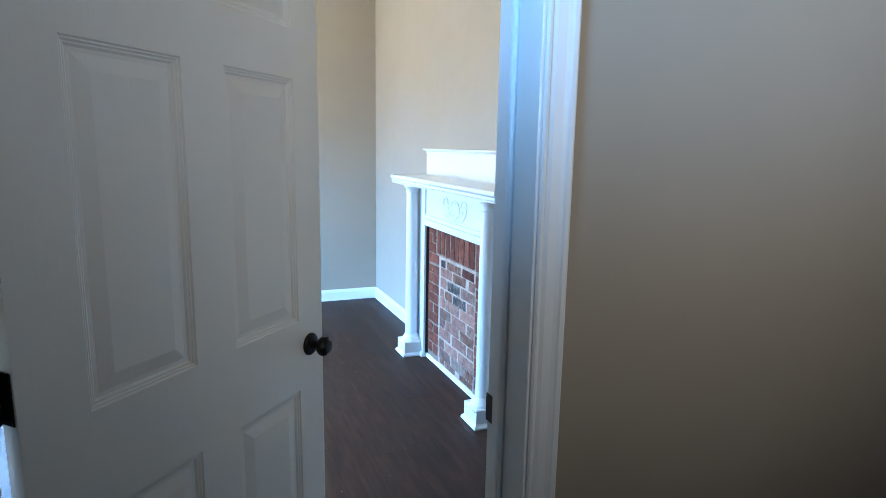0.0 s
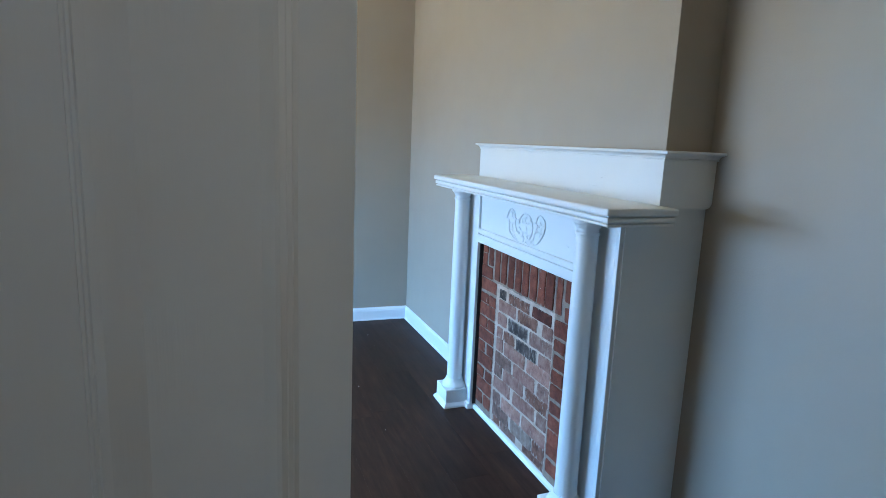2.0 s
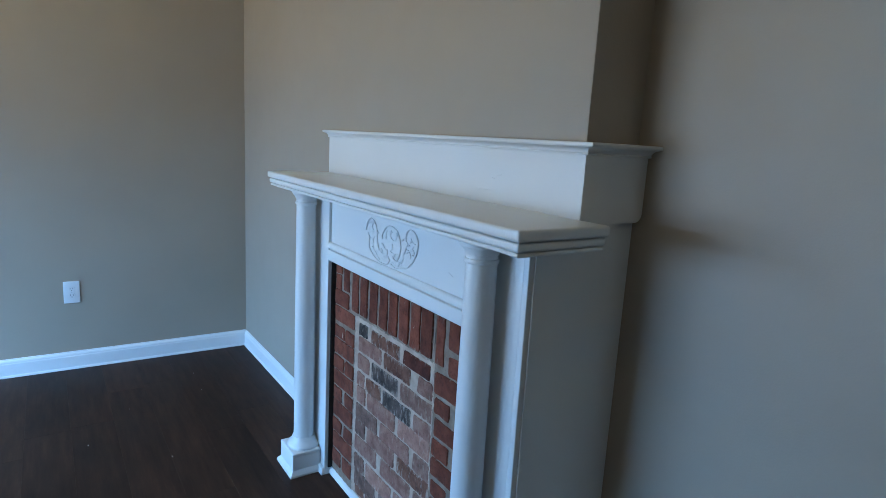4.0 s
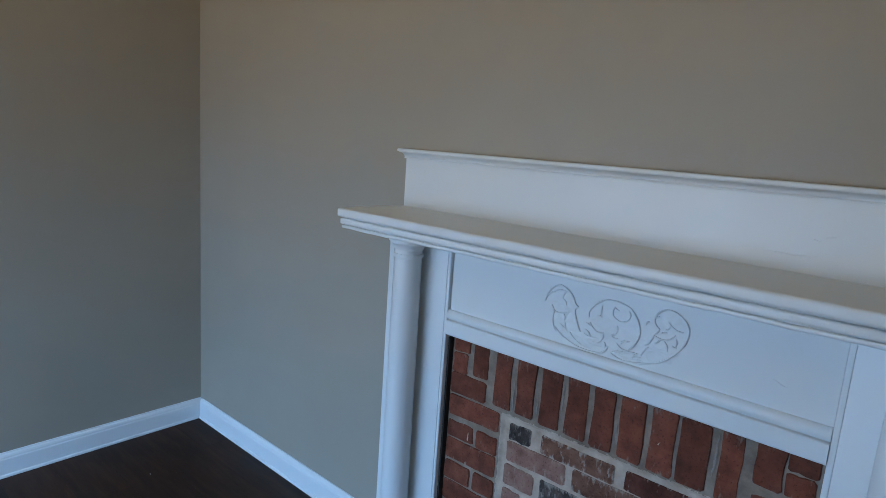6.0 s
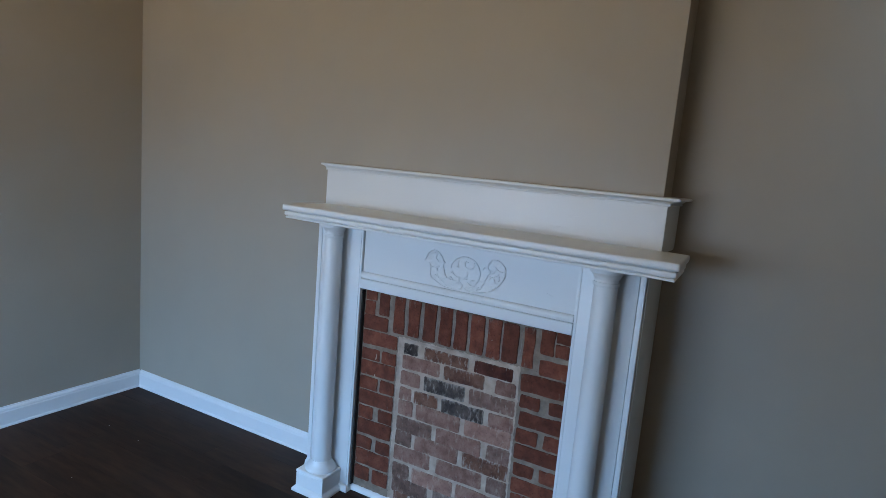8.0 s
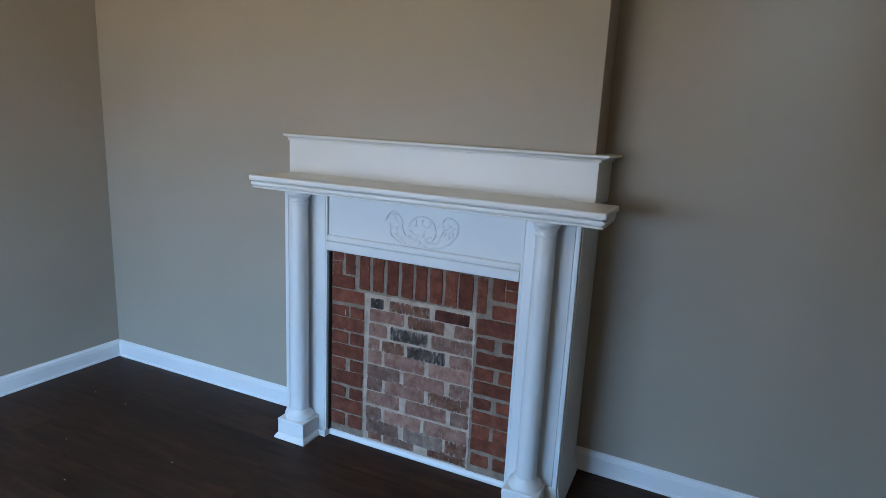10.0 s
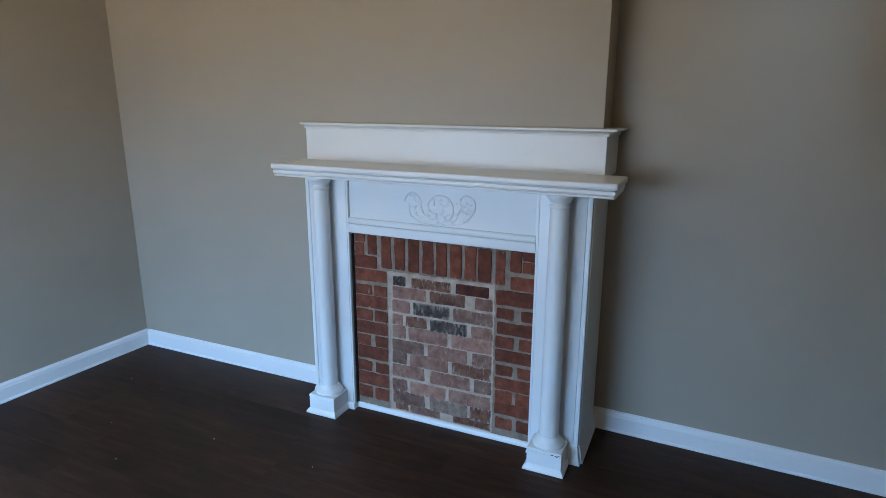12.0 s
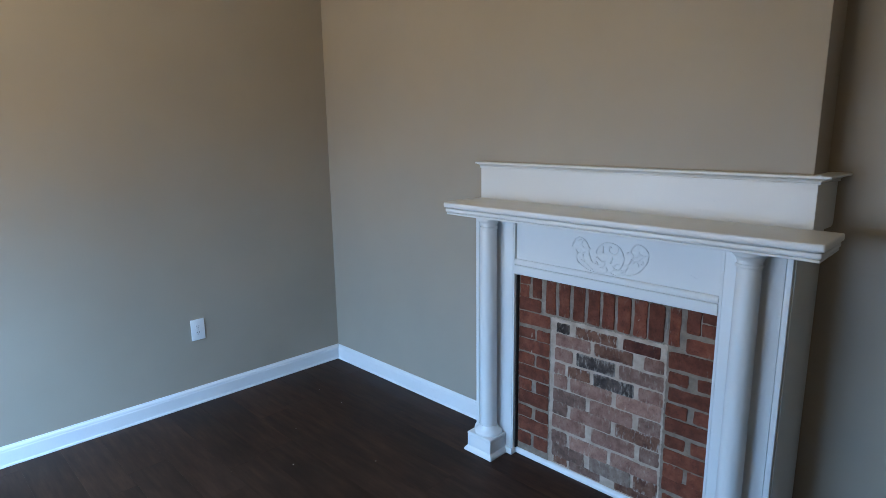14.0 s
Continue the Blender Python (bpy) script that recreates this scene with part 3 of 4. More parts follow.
def cap_run():
    """The cap's section carried along the front and round the corner to the recessed wall."""
    bm = bmesh.new()
    z0, x0 = 1.408, 1.6215
    spine = ((x0, OM1, 1.1, 1), (x0, OM0, 1.1, -1), (RECESS - 0.001, RET1, 0, -1))
    rings = []
    for k, (x, y, fx, fy) in enumerate(spine):
        ring = []
        for o, z in CAP:
            yy = y + (o * 0.7 if k == 0 else -o * 1.65 if o > 0 else -o)
            ring.append(bm.verts.new((x - o * fx, yy, z0 + z)))
        rings.append(ring)
    n = len(CAP)
    for a, b in zip(rings, rings[1:]):
        for i in range(n):
            bm.faces.new((a[i], a[(i + 1) % n], b[(i + 1) % n], b[i]))
    bm.faces.new(rings[0])
    bm.faces.new(rings[-1][::-1])
    return bm


mpart("overmantel_cap", cap_run(), label="moulded white cap of the overmantel", sag=True)
mpart("cap_board", boxed(1.632, RECESS - 0.001, OM0 + 0.010, BREAST_END - YC - 0.001, 1.425, 1.4465), sag=True)
# columns on their plinths
COLX, COLR = 1.438, 0.046
SHAFT = [(0.0475, 0.142), (COLR, 0.17), (0.0457, 0.45), (0.0445, 0.80), (0.0425, 1.148)]
CAPITAL = [(0.0425, 1.140), (0.0425, 1.1445), (0.0458, 1.1460), (0.0474, 1.1510), (0.0458, 1.1560), (0.0428, 1.1575), (0.0426, 1.1670), (0.0462, 1.1685), (0.0468, 1.1730), (0.0525, 1.1815), (0.0580, 1.1860), (0.0585, 1.1905), (0.0622, 1.1915), (0.0622, 1.2058)]
FOOT = [(0.071, 0.1005), (0.0715, 0.108), (0.069, 0.113), (0.060, 0.121), (0.053, 0.131), (0.0490, 0.142), (0.0475, 0.146)]
for sgn in (1, -1):
    yc, drop = (0.579, 0.0) if sgn > 0 else (-0.566, 0.010)
    col = mpart("column", lathe(bmesh.new(), [(r * 0.915, h - drop * (h > 1)) for r, h in SHAFT], (COLX, yc, 0), seg=48), MANTEL_UP, "round white tapering column")
    for name, prof in (("capital", CAPITAL), ("column_base", FOOT)):
        b2 = lathe(bmesh.new(), [(r * (0.925 if name == "capital" else 0.97), h - drop * (h > 1)) for r, h in prof], (COLX, yc, 0), seg=48)
        bmesh.ops.translate(b2, verts=b2.verts, vec=(MX, 0, 0))
        part(name, b2, MANTEL_UP, col, "", True)
    pl = flare(bmesh.new(), COLX - 0.0745, FACE - 0.004, yc - 0.0745, yc + 0.0745, ((0, 0.014), (0.009, 0.0135), (0.016, 0.009), (0.024, 0.002), (0.026, 0.0), (0.0835, 0.0), (0.0845, -0.0015), (0.0865, -0.0015), (0.0875, 0.0008), (0.0970, 0.0008), (0.0995, -0.0008), (0.101, -0.003)))
    mpart("plinth", pl, MANTEL_UP, "square white plinth block with flared foot", False)


def tube(bm, pts, radii, seg=8):
    rings = []
    for i, p in enumerate(pts):
        d = (pts[min(i + 1, len(pts) - 1)] - pts[max(i - 1, 0)]).normalized()
        n = Vector((1, 0, 0))
        s = d.cross(n)
        ring = [bm.verts.new(p + (n * math.cos(a) * 1.3 + s * math.sin(a)) * radii[i]) for a in (2 * math.pi * k / seg for k in range(seg))]
        rings.append(ring)
    for a, b in zip(rings, rings[1:]):
        for k in range(seg):
            bm.faces.new((a[k], a[(k + 1) % seg], b[(k + 1) % seg], b[k]))
    bm.faces.new(rings[0][::-1])
    bm.faces.new(rings[-1])


def carving():
    """Acanthus scrolls cut in low relief: tapering ridges over gently swelling leaves. Millimetres about the carving's middle."""
    x0 = FACE + 0.009
    bm = bmesh.new()

    def ridge(curve, n, th):
        pts, rad = [], []
        for i in range(n + 1):
            f = i / n
            u, v = curve(f)
            pts.append(Vector((x0 - 0.0018, -u / 1000, 1.083 + v / 1000)))
            rad.append(0.72 * th / 1000 * (0.45 + 0.65 * math.sin(math.pi * min(1, 0.10 + 0.84 * f))))
        tube(bm, pts, rad)

    def bow(u0, v0, u1, v1, sag, th=2.3):
        mu, mv = (u0 + u1) / 2 - (v1 - v0) * sag, (v0 + v1) / 2 + (u1 - u0) * sag
        ridge(lambda f: ((1 - f) ** 2 * u0 + 2 * f * (1 - f) * mu + f * f * u1, (1 - f) ** 2 * v0 + 2 * f * (1 - f) * mv + f * f * v1), 10, th)

    # scroll curling over, with its long stalk
    for b in ((-175, 19, -139, 67, 0.28, 3), (-139, 67, -94, 31, 0.28, 3), (-174, 19, -154, 46, 0.3), (-154, 46, -119, 54, 0.2), (-119, 54, -126, 33, -0.3),
              (-126, 33, -116, 18, 0.35), (-94, 31, -84, 23, -0.2, 3), (-84, 23, -93, 13, -0.3), (-93, 13, -73, -36, -0.1, 3), (-155, 13, -149, -15, 0.25),
              (-149, -15, -138, -51, -0.2)):
        bow(*b)
    for b in ((-155, 13, -134, -3, -0.35), (-134, -3, -108, 5, -0.15), (-120, -3, -119, -20, 0.3), (-114, -22, -108, -43, -0.2), (-99, -43, -81, -59, -0.2),
              (-80, -62, -69, -67, 0.2), (-128, -30, -115, -38, 0.2), (-143, -39, -90, -70, -0.12, 3), (-90, -70, -25, -74, -0.12, 3.2),
              (-25, -74, -1, -51, -0.35, 3)):
        bow(*b)
    # round leaf in the middle
    for b in ((-55, 5, -49, 30, 0.3), (-49, 30, -16, 56, 0.15, 3), (-16, 56, 41, 49, 0.14, 3), (41, 49, 69, 0, 0.17, 3.2), (69, 0, 45, -50, 0.2, 3.2),
              (45, -50, 19, -39, 0.3, 3), (-25, 42, -24, 12, -0.1), (-24, 12, -34, 14, -0.4), (5, 44, 4, 22, -0.25), (5, 44, 17, 38, -0.3), (4, 22, 22, 13, -0.2),
              (22, 13, 42, 25, -0.3), (42, 25, 38, 42, -0.3)):
        bow(*b)
    for b in ((-51, -6, -33, -24, -0.2), (-33, -24, -14, -22, -0.2), (-17, -23, -20, -44, 0.3), (-20, -44, -40, -51, 0.3), (-60, -27, -47, -41, 0.3),
              (-47, -41, -64, -36, 0.2), (15, 2, 16, -16, 0.2), (16, -16, 4, -22, 0.3), (4, -25, 21, -27, -0.3), (29, -39, 37, -28, 0.3), (37, -28, 49, -26, -0.3),
              (-11, -44, -8, -57, 0.2), (-61, -11, -51, -15, 0.3)):
        bow(*b)
    # second scroll, its tail running back under the leaf
    for b in ((7, -65, 40, -75, -0.15, 3), (40, -75, 108, -61, -0.08, 3.2), (108, -61, 155, -20, -0.12, 3.2), (155, -20, 171, 30, -0.18, 3.2),
              (171, 30, 154, 55, -0.15, 3), (154, 55, 122, 65, -0.15, 3), (122, 65, 96, 39, -0.25, 3), (7, -65, 37, -55, 0.15), (37, -55, 69, -50, 0.1),
              (69, -50, 59, -65, -0.3), (77, -53, 91, -28, 0.15), (84, -26, 100, 4, -0.15, 2.8), (97, 38, 107, 46, 0.3)):
        bow(*b)
    for b in ((98, 38, 110, 19, -0.35), (110, 19, 100, 4, 0.2), (100, 2, 126, -2, -0.2), (126, -2, 145, 14, -0.25), (128, 38, 146, 25, -0.2),
              (146, 25, 160, 24, -0.2), (115, 9, 127, 14, 0.3), (123, -6, 132, -26, 0.25), (147, 5, 148, -12, 0.2), (79, 21, 87, 29, 0.4),
              (141, -11, 150, -14, -0.3), (115, -1, 105, -15, 0.2), (133, 33, 123, 19, 0.2)):
        bow(*b)
    # swelling leaves under the ridges
    for cu, cv, ru, rv in ((-134, 26, 36, 36), (-116, -22, 26, 36), (-66, -52, 50, 18), (10, 4, 54, 46), (132, 22, 36, 38), (108, -30, 48, 30), (48, -62, 36, 9)):
        c = bm.verts.new((x0 - 0.0016, -cu / 1000, 1.083 + cv / 1000))
        prev = None
        for frac, deep in ((0.3, 0.0015), (0.55, 0.0013), (0.8, 0.0008), (1.0, -0.0006)):
            ring = []
            for k in range(36):
                a = 2 * math.pi * k / 36
                wave = math.sin(7 * a + cu) * frac
                ring.append(bm.verts.new((x0 - deep - 0.0009 * wave, -(cu + ru * frac * (1 + 0.07 * wave) * math.cos(a)) / 1000, 1.083 + (cv + rv * frac * (1 + 0.07 * wave) * math.sin(a)) / 1000)))
            for k in range(36):
                if prev is None:
                    bm.faces.new((c, ring[k], ring[(k + 1) % 36]))
                else:
                    bm.faces.new((prev[k], ring[k], ring[(k + 1) % 36], prev[(k + 1) % 36]))
            prev = ring
    bmesh.ops.translate(bm, verts=bm.verts, vec=(0, 2.553 - YC, 0))
    return bm


mpart("carved_ornament", carving(), label="raised carved leaf scroll, painted over in white")

# paint knocked off one plinth's upper edge
for y, z, w, h in ((-0.602, 0.0905, 0.011, 0.0045), (-0.621, 0.0885, 0.014, 0.0050), (-0.630, 0.0930, 0.006, 0.0035)):
    chip = bmesh.new()
    ring = [chip.verts.new((COLX - 0.0772, y + w / 2 * math.cos(a) * (1 + 0.25 * math.sin(3 * a + y * 90)), z + h / 2 * math.sin(a) * (1 + 0.3 * math.cos(2 * a)))) for a in (k * math.pi / 6 for k in range(12))]
    base = [chip.verts.new((COLX - 0.0740, v.co.y, v.co.z)) for v in ring]
    chip.faces.new(ring)
    for k in range(12):
        chip.faces.new((ring[k], base[k], base[(k + 1) % 12], ring[(k + 1) % 12]))
    mpart("paint_chip", chip, DARK_FILL, "dark chip where the white paint is knocked off")

# ridges left in the old paint of the overmantel and frieze
for x, y, z, length, rise in ((1.6208, 2.242, 1.289, 0.095, 0.004), (1.6208, 2.200, 1.325, 0.018, 0.0), (1.6208, 2.178, 1.330, 0.024, 0.009), (FACE + 0.0089, 2.205, 1.058, 0.030, -0.008)):
    b2 = bmesh.new()
    pts = [Vector((x, y + length * (0.5 - f) - YC, z + rise * f + 0.0015 * math.sin(5 * f + y * 9))) for f in (0, 0.2, 0.4, 0.6, 0.8, 1.0)]
    tube(b2, pts, [0.0003, 0.0011, 0.0009, 0.0013, 0.0009, 0.0003], 6)
    mpart("paint_ridge", b2, label="hairline ridge in the old white paint")

# ---- outlet ----
outlet = thing("wall_outlet", "white plastic double outlet on the greige wall", "outlet", pose(0.661, NORTH + 0.0205, 0.461, 0, 0, -1.2))
part("cover_plate", boxed(-0.040, 0.040, -0.0065, 0.0, -0.064, 0.064, bevel=0.003, seg=3), PLASTIC, outlet, "", True)
for z in (0.0195, -0.0195):
    bm = lathe(bmesh.new(), [(0.0172, -0.0062), (0.0172, -0.0078), (0.0165, -0.0084)], axis="y", seg=28)
    rec = part("receptacle", bm, PLASTIC, outlet, at=pose(0, 0, z))
    for x in (-0.0065, 0.0065):
        part("slot", boxed(x - 0.0012, x + 0.0012, -0.0088, -0.0075, -0.0005, 0.0075), SLOT, rec)
    part("slot", lathe(bmesh.new(), [(0.0024, -0.0075), (0.0024, -0.0088)], axis="y", seg=12), SLOT, rec, at=pose(0, 0, -0.0075))
part("screw", lathe(bmesh.new(), [(0.0032, -0.006), (0.0032, -0.0075), (0.002, -0.0079)], axis="y", seg=14), STEEL, outlet)

# ---- brickwork in the opening ----
bricks = thing("fireplace_brickwork", "red brick fireplace opening bricked up with paler old bricks", "brickwork", pose(BREAST, YC, 0))
IN0, IN1, IN_TOP = 2.294, 2.838, 0.755      # the bricked-up part
rng = random.Random(7)


def mortar_sheet(name, y0, y1, z0, z1, front, rough, mat, label, lip=0.0):
    """Trowelled mortar: a relief that laps unevenly over the bricks' edges; lip: a ridge squeezed out along its sides and top, with a ragged rim."""
    step = 0.004
    ny, nz = max(2, round((y1 - y0) / step)), max(2, round((z1 - z0) / step))
    bm = bmesh.new()
    grid = []
    for i in range(ny + 1):
        row = []
        for k in range(nz + 1):
            y, z = y0 + (y1 - y0) * i / ny, z0 + (z1 - z0) * k / nz
            p = Vector((y, z, front))
            h = rough * (0.9 * noise.noise(p * 55) + 0.55 * noise.noise(p * 140) + 0.3 * noise.noise(p * 330))
            if lip:
                d = min(y - y0, y1 - y, z1 - z) + 0.004 * noise.noise(p * 70) + 0.002 * noise.noise(p * 190)
                h += lip * math.exp(-((d - 0.010) / 0.0055) ** 2) - 0.006 * max(0.0, 1 - d / 0.005)
            row.append(bm.verts.new((front - h + MX, y - YC, z)))
        grid.append(row)
    for i in range(ny):
        for k in range(nz):
            bm.faces.new((grid[i][k], grid[i][k + 1], grid[i + 1][k + 1], grid[i + 1][k]))
    rim = [grid[i][0] for i in range(ny + 1)] + [grid[ny][k] for k in range(1, nz + 1)] + [grid[i][nz] for i in range(ny - 1, -1, -1)] + [grid[0][k] for k in range(nz - 1, 0, -1)]
    back = [bm.verts.new((1.560 + MX, v.co.y, v.co.z)) for v in rim]
    for k in range(len(rim)):
        q = (k + 1) % len(rim)
        bm.faces.new((rim[k], back[k], back[q], rim[q]))
    bm.faces.new(back)
    return part(name, bm, mat, bricks, label, True)


for y0, y1, z0, z1 in ((YC - OPEN - 0.01, IN0, 0.001, IN_TOP), (IN1, YC + OPEN + 0.01, 0.001, IN_TOP), (YC - OPEN - 0.01, YC + OPEN + 0.01, IN_TOP + 0.0005, OPEN_TOP + 0.013)):
    mortar_sheet("mortar_bed", y0, y1, z0, z1, 1.5190, 0.0017, GREY_MORTAR, "grey mortar of the red brick surround")
mortar_sheet("infill_mortar", IN0 - 0.009, IN1 + 0.009, 0.002, IN_TOP + 0.011, 1.5243, 0.0017, PALE_MORTAR, "rough pale mortar between the old bricks", 0.0062)
# solid dark strip: the gap's shade is put in as colour
part("side_gap", boxed(1.4995 + MX, 1.522 + MX, OPEN - 0.006, OPEN - 0.0005, 0.03, OPEN_TOP), DARK_FILL, bricks, "dark strip painted as the shade in the gap beside the brickwork")


def brick(y0, y1, z0, z1, mat, front, proud=0.0):
    """One worn brick: rounded uneven outline and arris, a face that is not quite flat."""
    w, h = y1 - y0, z1 - z0
    c = min(w, h) * 0.09
    long_way = 3 if w > h else 1
    out = []
    for (ya, za), (yb, zb), n in (((c, 0), (w - c, 0), long_way), ((w, c), (w, h - c), 4 - long_way), ((w - c, h), (c, h), long_way), ((0, h - c), (0, c), 4 - long_way)):
        for k in range(n + 1):
            f = k / n
            j = 0.0024 if 0 < k < n else 0.0016
            out.append((ya + (yb - ya) * f + rng.uniform(-j, j), za + (zb - za) * f + rng.uniform(-j, j)))
    bm = bmesh.new()
    x, n = -proud + rng.uniform(-0.0012, 0.0012), len(out)
    face, rim = [], []
    for u, v in out:
        du, dv = u - w / 2, v - h / 2
        short = 1 - 0.0032 / max(0.012, math.hypot(du, dv))
        face.append(bm.verts.new((x + rng.uniform(-0.0008, 0.0012), du * short, dv * short)))
        rim.append(bm.verts.new((x + 0.0085, du * 1.02, dv * 1.02)))
    mid = [bm.verts.new((x + rng.uniform(-0.0014, 0.0004), f * w, rng.uniform(-0.1, 0.1) * h)) if w > h else bm.verts.new((x + rng.uniform(-0.0014, 0.0004), rng.uniform(-0.1, 0.1) * w, f * h)) for f in (-0.22, 0.22)]
    for k in range(n):
        a, b = face[k], face[(k + 1) % n]
        along = 1 if w > h else 2
        m, m2 = ((mid[0] if p.co[along] < 0 else mid[1]) for p in (a, b))
        bm.faces.new((m, a, b))
        if m2 is not m:
            bm.faces.new((m, b, m2))
        bm.faces.new((a, rim[k], rim[(k + 1) % n], b))
    return part("brick", bm, mat, bricks, at=pose(front + MX, (y0 + y1) / 2 - YC, (z0 + z1) / 2))


def red_course(z0, z1, *run):
    for y0, y1 in run:
        if z0 < IN_TOP - 0.05:
            y0, y1 = (max(y0, IN1 + 0.007), y1) if y1 > YC else (y0, min(y1, IN0 - 0.007))
        brick(max(y0, YC - OPEN + 0.003) - 0.0025, min(y1, YC + OPEN - 0.0085) + 0.0025, z0 - 0.002, min(z1 + 0.003, 0.932), RED, 1.5160, rng.uniform(-0.0003, 0.0014))


def old_course(z0, z1, *run):
    for y0, y1, mat in run:
        brick(y0 - 0.0012, y1 + 0.0012, z0 - 0.0015, z1 + 0.0015, mat, 1.5218, rng.uniform(-0.0003, 0.0012))


# the red surround: stacked ends and soldiers over the two side strips, (z from, z to, bricks along y)
red_course(0.888, 0.928, (2.962, 3.015))
red_course(0.822, 0.882, (2.967, 3.017))
red_course(0.829, 0.923, (2.896, 2.944))
red_course(0.761, 0.819, (2.898, 3.022))
red_course(0.766, 0.924, (2.818, 2.868))
red_course(0.769, 0.922, (2.744, 2.796))
red_course(0.766, 0.924, (2.669, 2.723))
red_course(0.766, 0.925, (2.596, 2.649))
red_course(0.764, 0.918, (2.527, 2.579))
red_course(0.764, 0.917, (2.455, 2.510))
red_course(0.763, 0.916, (2.384, 2.438))
red_course(0.763, 0.914, (2.314, 2.373))
red_course(0.759, 0.914, (2.249, 2.291))
red_course(0.825, 0.919, (2.174, 2.225))
red_course(0.879, 0.919, (2.118, 2.168))
red_course(0.824, 0.872, (2.119, 2.168))
red_course(0.744, 0.803, (2.116, 2.222))
# side strips, downwards
red_course(0.669, 0.734, (2.118, 2.285))
red_course(0.603, 0.651, (2.204, 2.283), (2.115, 2.168))
red_course(0.531, 0.587, (2.113, 2.279))
red_course(0.465, 0.518, (2.200, 2.285), (2.115, 2.174))
red_course(0.400, 0.454, (2.113, 2.284))
red_course(0.331, 0.380, (2.201, 2.282), (2.113, 2.175))
red_course(0.262, 0.318, (2.116, 2.283))
red_course(0.192, 0.253, (2.200, 2.281), (2.113, 2.184))
red_course(0.134, 0.191, (2.116, 2.283))
red_course(0.060, 0.117, (2.196, 2.278), (2.116, 2.174))
red_course(0.692, 0.750, (2.840, 3.022))
red_course(0.623, 0.671, (2.928, 3.025), (2.841, 2.915))
red_course(0.555, 0.615, (2.843, 3.027))
red_course(0.488, 0.542, (2.929, 3.030), (2.835, 2.916))
red_course(0.419, 0.480, (2.836, 3.022))
red_course(0.353, 0.408, (2.943, 3.018), (2.834, 2.916))
red_course(0.283, 0.346, (2.836, 3.020))
red_course(0.212, 0.265, (2.941, 3.020), (2.837, 2.917))
red_course(0.137, 0.204, (2.839, 3.022))
red_course(0.062, 0.127, (2.942, 3.021), (2.844, 2.925))
# old bricks of the filled-in part, downwards
old_course(0.688, 0.735, (2.743, 2.812, CHAR), (2.510, 2.713, BROWN), (2.322, 2.484, MAROON))
old_course(0.625, 0.681, (2.635, 2.816, PINK), (2.436, 2.617, BROWN), (2.304, 2.388, PINK))
old_course(0.553, 0.614, (2.724, 2.817, PINK), (2.515, 2.705, CHAR), (2.297, 2.497, OLD))
old_course(0.486, 0.542, (2.759, 2.819, PINK), (2.633, 2.746, BROWN), (2.426, 2.618, CHAR), (2.296, 2.406, PINK))
old_course(0.419, 0.485, (2.747, 2.820, PINK), (2.526, 2.731, PINK), (2.303, 2.505, PINK))
old_course(0.347, 0.411, (2.649, 2.822, OLD), (2.424, 2.630, PINK), (2.301, 2.401, OLD))
old_course(0.283, 0.348, (2.743, 2.823, OLD), (2.522, 2.727, PINK), (2.300, 2.502, BROWN))
old_course(0.214, 0.279, (2.646, 2.825, PINK), (2.408, 2.616, PINK), (2.298, 2.388, OLD))
old_course(0.134, 0.200, (2.742, 2.826, OLD), (2.534, 2.729, PINK), (2.302, 2.519, PINK))
old_course(0.068, 0.137, (2.647, 2.824, OLD), (2.421, 2.619, PALE), (2.301, 2.406, BROWN))
old_course(0.032, 0.071, (2.737, 2.812, BROWN), (2.564, 2.727, OLD), (2.300, 2.494, BROWN))

# drips of mortar on the red bricks
for y, z, w, h, lean in ((2.412, 0.845, 0.006, 0.034, 24), (2.372, 0.818, 0.004, 0.016, -14), (2.944, 0.643, 0.0045, 0.026, 3), (2.946, 0.566, 0.004, 0.024, -4)):
    b2 = lathe(bmesh.new(), [(w * 0.15, -0.5 * h), (w * 0.42, -0.42 * h), (w * 0.5, -0.2 * h), (w * 0.34, 0.25 * h), (w * 0.1, 0.5 * h)], seg=8)
    bmesh.ops.scale(b2, verts=b2.verts, vec=(0.25, 1, 1))
    part("mortar_drip", b2, PALE_MORTAR, bricks, "dried drip of pale mortar", True, pose(1.5155 + MX, y - YC, z, lean, 0, 0))

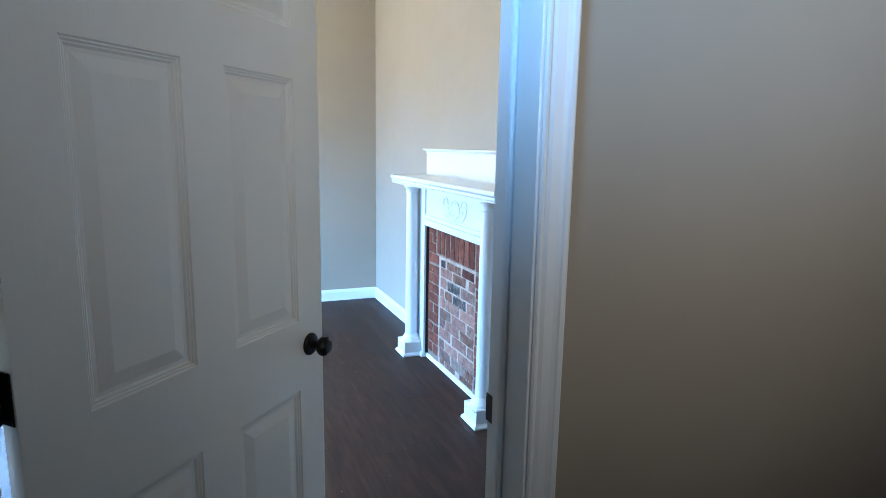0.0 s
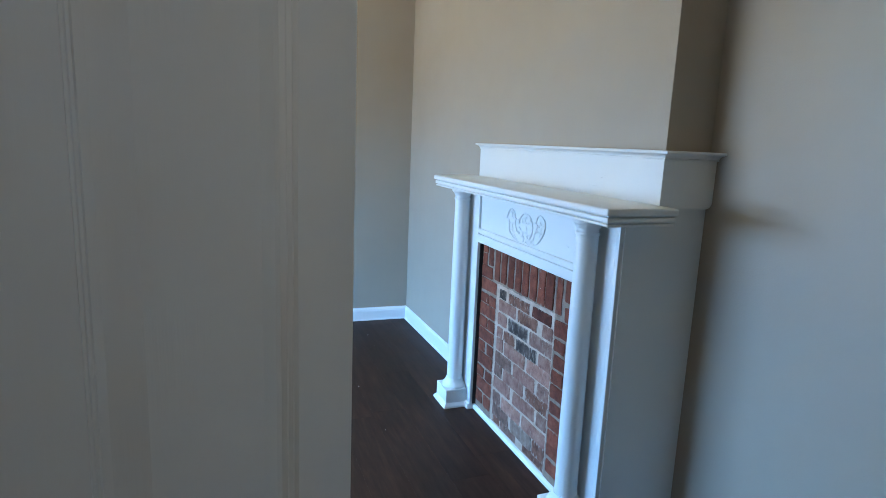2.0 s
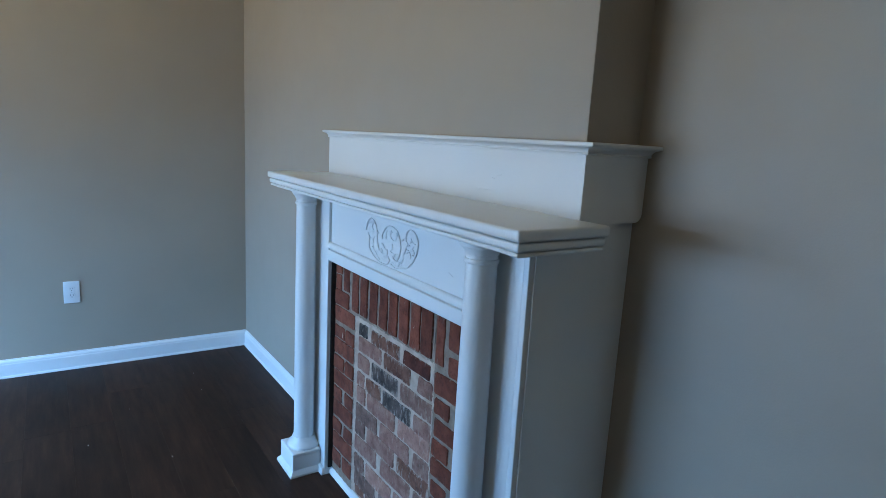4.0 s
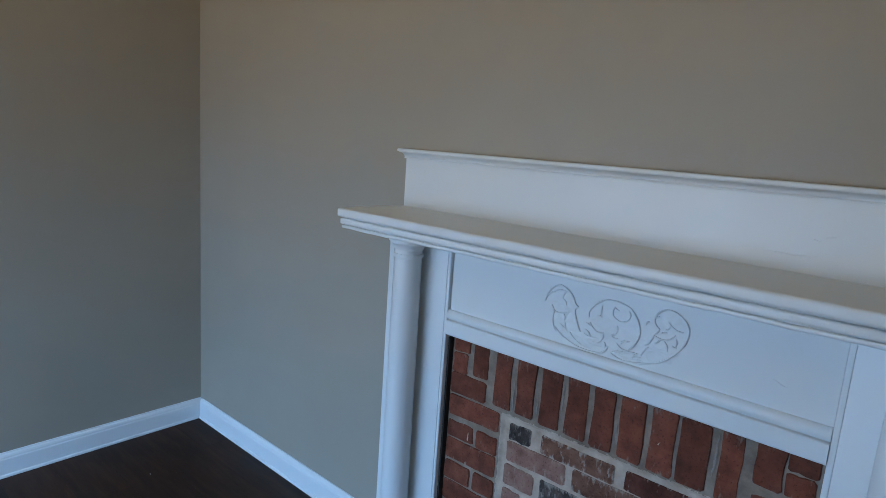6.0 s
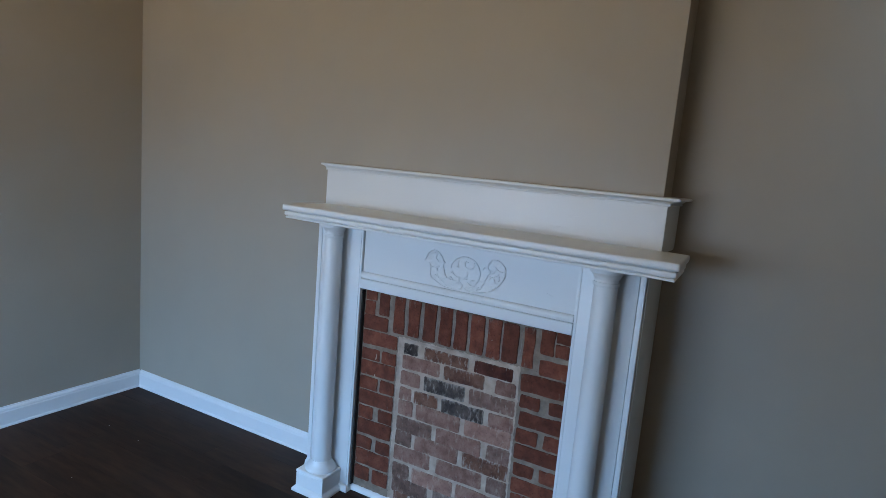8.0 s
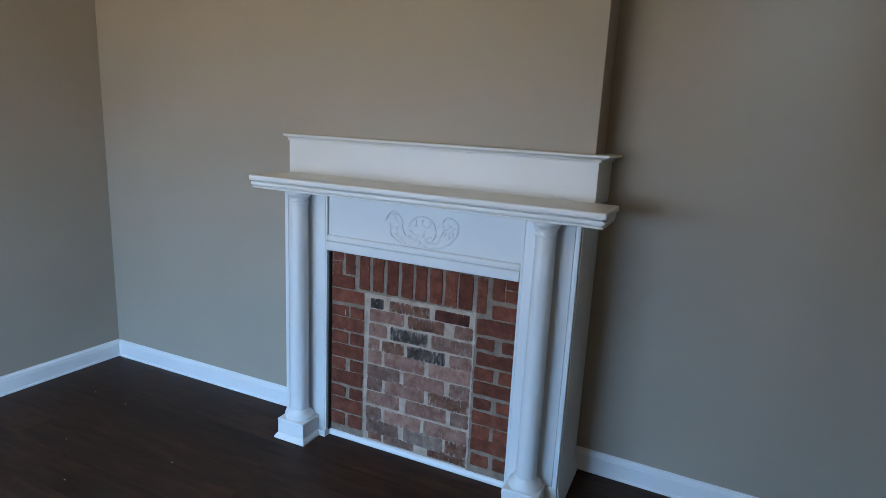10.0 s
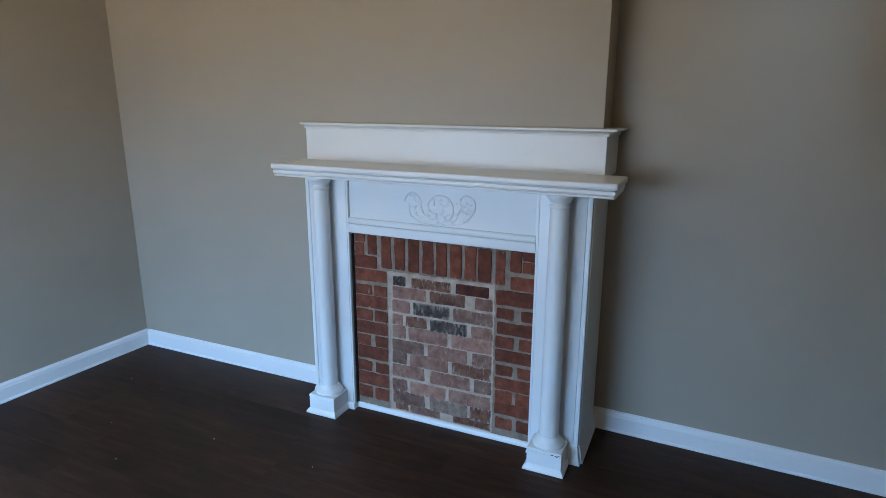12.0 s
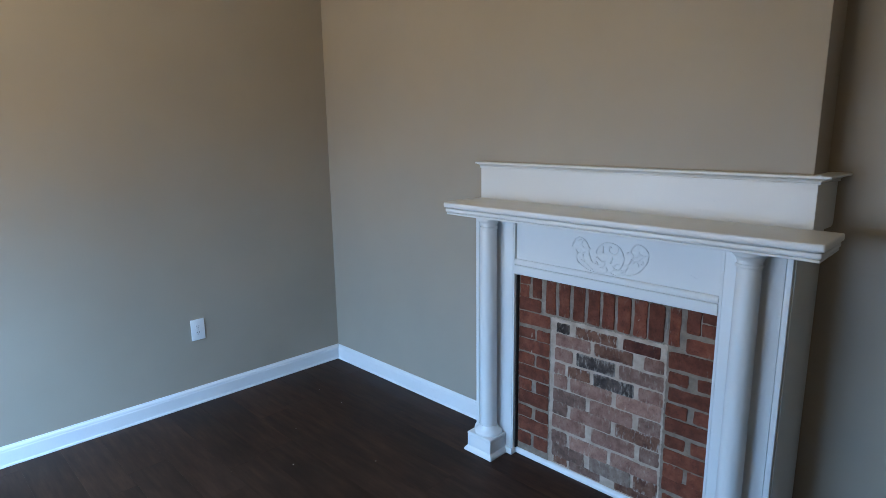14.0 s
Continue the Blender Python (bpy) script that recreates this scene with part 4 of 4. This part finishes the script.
# lime streaks along the edges of the standing bricks
for k in range(1, 9):
    for n in range(rng.randint(1, 3)):
        w, h = rng.uniform(0.0035, 0.0065), rng.uniform(0.035, 0.10)
        y, z = 2.268 + 0.0724 * (k - 0.5) + rng.choice((-1, 1)) * rng.uniform(0.006, 0.011) + 0.002, rng.uniform(0.80, 0.875)
        b2 = bmesh.new()
        pts = [Vector((0, rng.uniform(-0.0018, 0.0018), h * (f - 0.5))) for f in (0, 0.15, 0.3, 0.45, 0.6, 0.75, 0.9, 1.0)]
        tube(b2, pts, [w * r for r in (0.08, rng.uniform(0.2, 0.4), rng.uniform(0.3, 0.55), rng.uniform(0.15, 0.4), rng.uniform(0.3, 0.5), rng.uniform(0.15, 0.45), 0.25, 0.06)], 6)
        bmesh.ops.scale(b2, verts=b2.verts, vec=(0.35, 1, 1))
        part("mortar_smear", b2, SMEAR, bricks, "thin streak of dried lime mortar", True, pose(1.5166 + MX, y - YC, z, rng.uniform(-3, 3), 0, 0))

# ---- floor planks ----
PW, PL = 0.178, 1.22


def plank_mesh(length):
    g = 0.0004
    bm = bmesh.new()
    rings = []
    for z, o in ((-0.012, 0.0), (-0.0005, 0.0), (0.0, g)):
        rings.append([bm.verts.new(p) for p in ((-PW / 2 + o, o, z), (PW / 2 - o, o, z), (PW / 2 - o, length - o, z), (-PW / 2 + o, length - o, z))])
    for a, b in zip(rings, rings[1:]):
        for i in range(4):
            bm.faces.new((a[i], a[(i + 1) % 4], b[(i + 1) % 4], b[i]))
    bm.faces.new(rings[-1])
    return mesh_of("plank", bm, PLANK)


lengths = {}
rng2 = random.Random(11)
x = HALL_WEST - 0.02
while x < HALL_EAST + 0.05:
    in_room = WEST - 0.15 < x < RECESS + 0.02
    start, end = HALL_BACK - 0.05, NORTH + 0.09 if in_room else SOUTH - 0.02
    y = start - rng2.uniform(0.05, 1.15)
    while y < end - 0.01:
        a, b = max(y, start), min(y + PL, end)
        length = round(b - a, 3)
        if length > 0.02:
            if length not in lengths:
                lengths[length] = plank_mesh(length)
            pk = new("plank", lengths[length])
            pk.location = (x + PW / 2, a, 0)
            pk.parent = floor
        y += PL
    x += PW

# ---- flecks of paint and dust left on the floor ----
flecks = bmesh.new()
rng3 = random.Random(5)
for k in range(16):
    fx, fy, r = rng3.uniform(-0.3, 1.25), rng3.uniform(1.6, 4.5), rng3.uniform(0.0012, 0.0028)
    ring = [flecks.verts.new((fx + r * rng3.uniform(0.6, 1.3) * math.cos(a), fy + r * rng3.uniform(0.6, 1.3) * math.sin(a), 0.0005)) for a in (k2 * 1.047 for k2 in range(6))]
    top = [flecks.verts.new((v.co.x, v.co.y, 0.0014)) for v in ring]
    flecks.faces.new(top)
    for q in range(6):
        flecks.faces.new((ring[q], ring[(q + 1) % 6], top[(q + 1) % 6], top[q]))
tagged(part("paint_flecks", flecks, PLASTIC), "tiny pale flecks of paint on the dark floor", "flecks", kind="stuff")
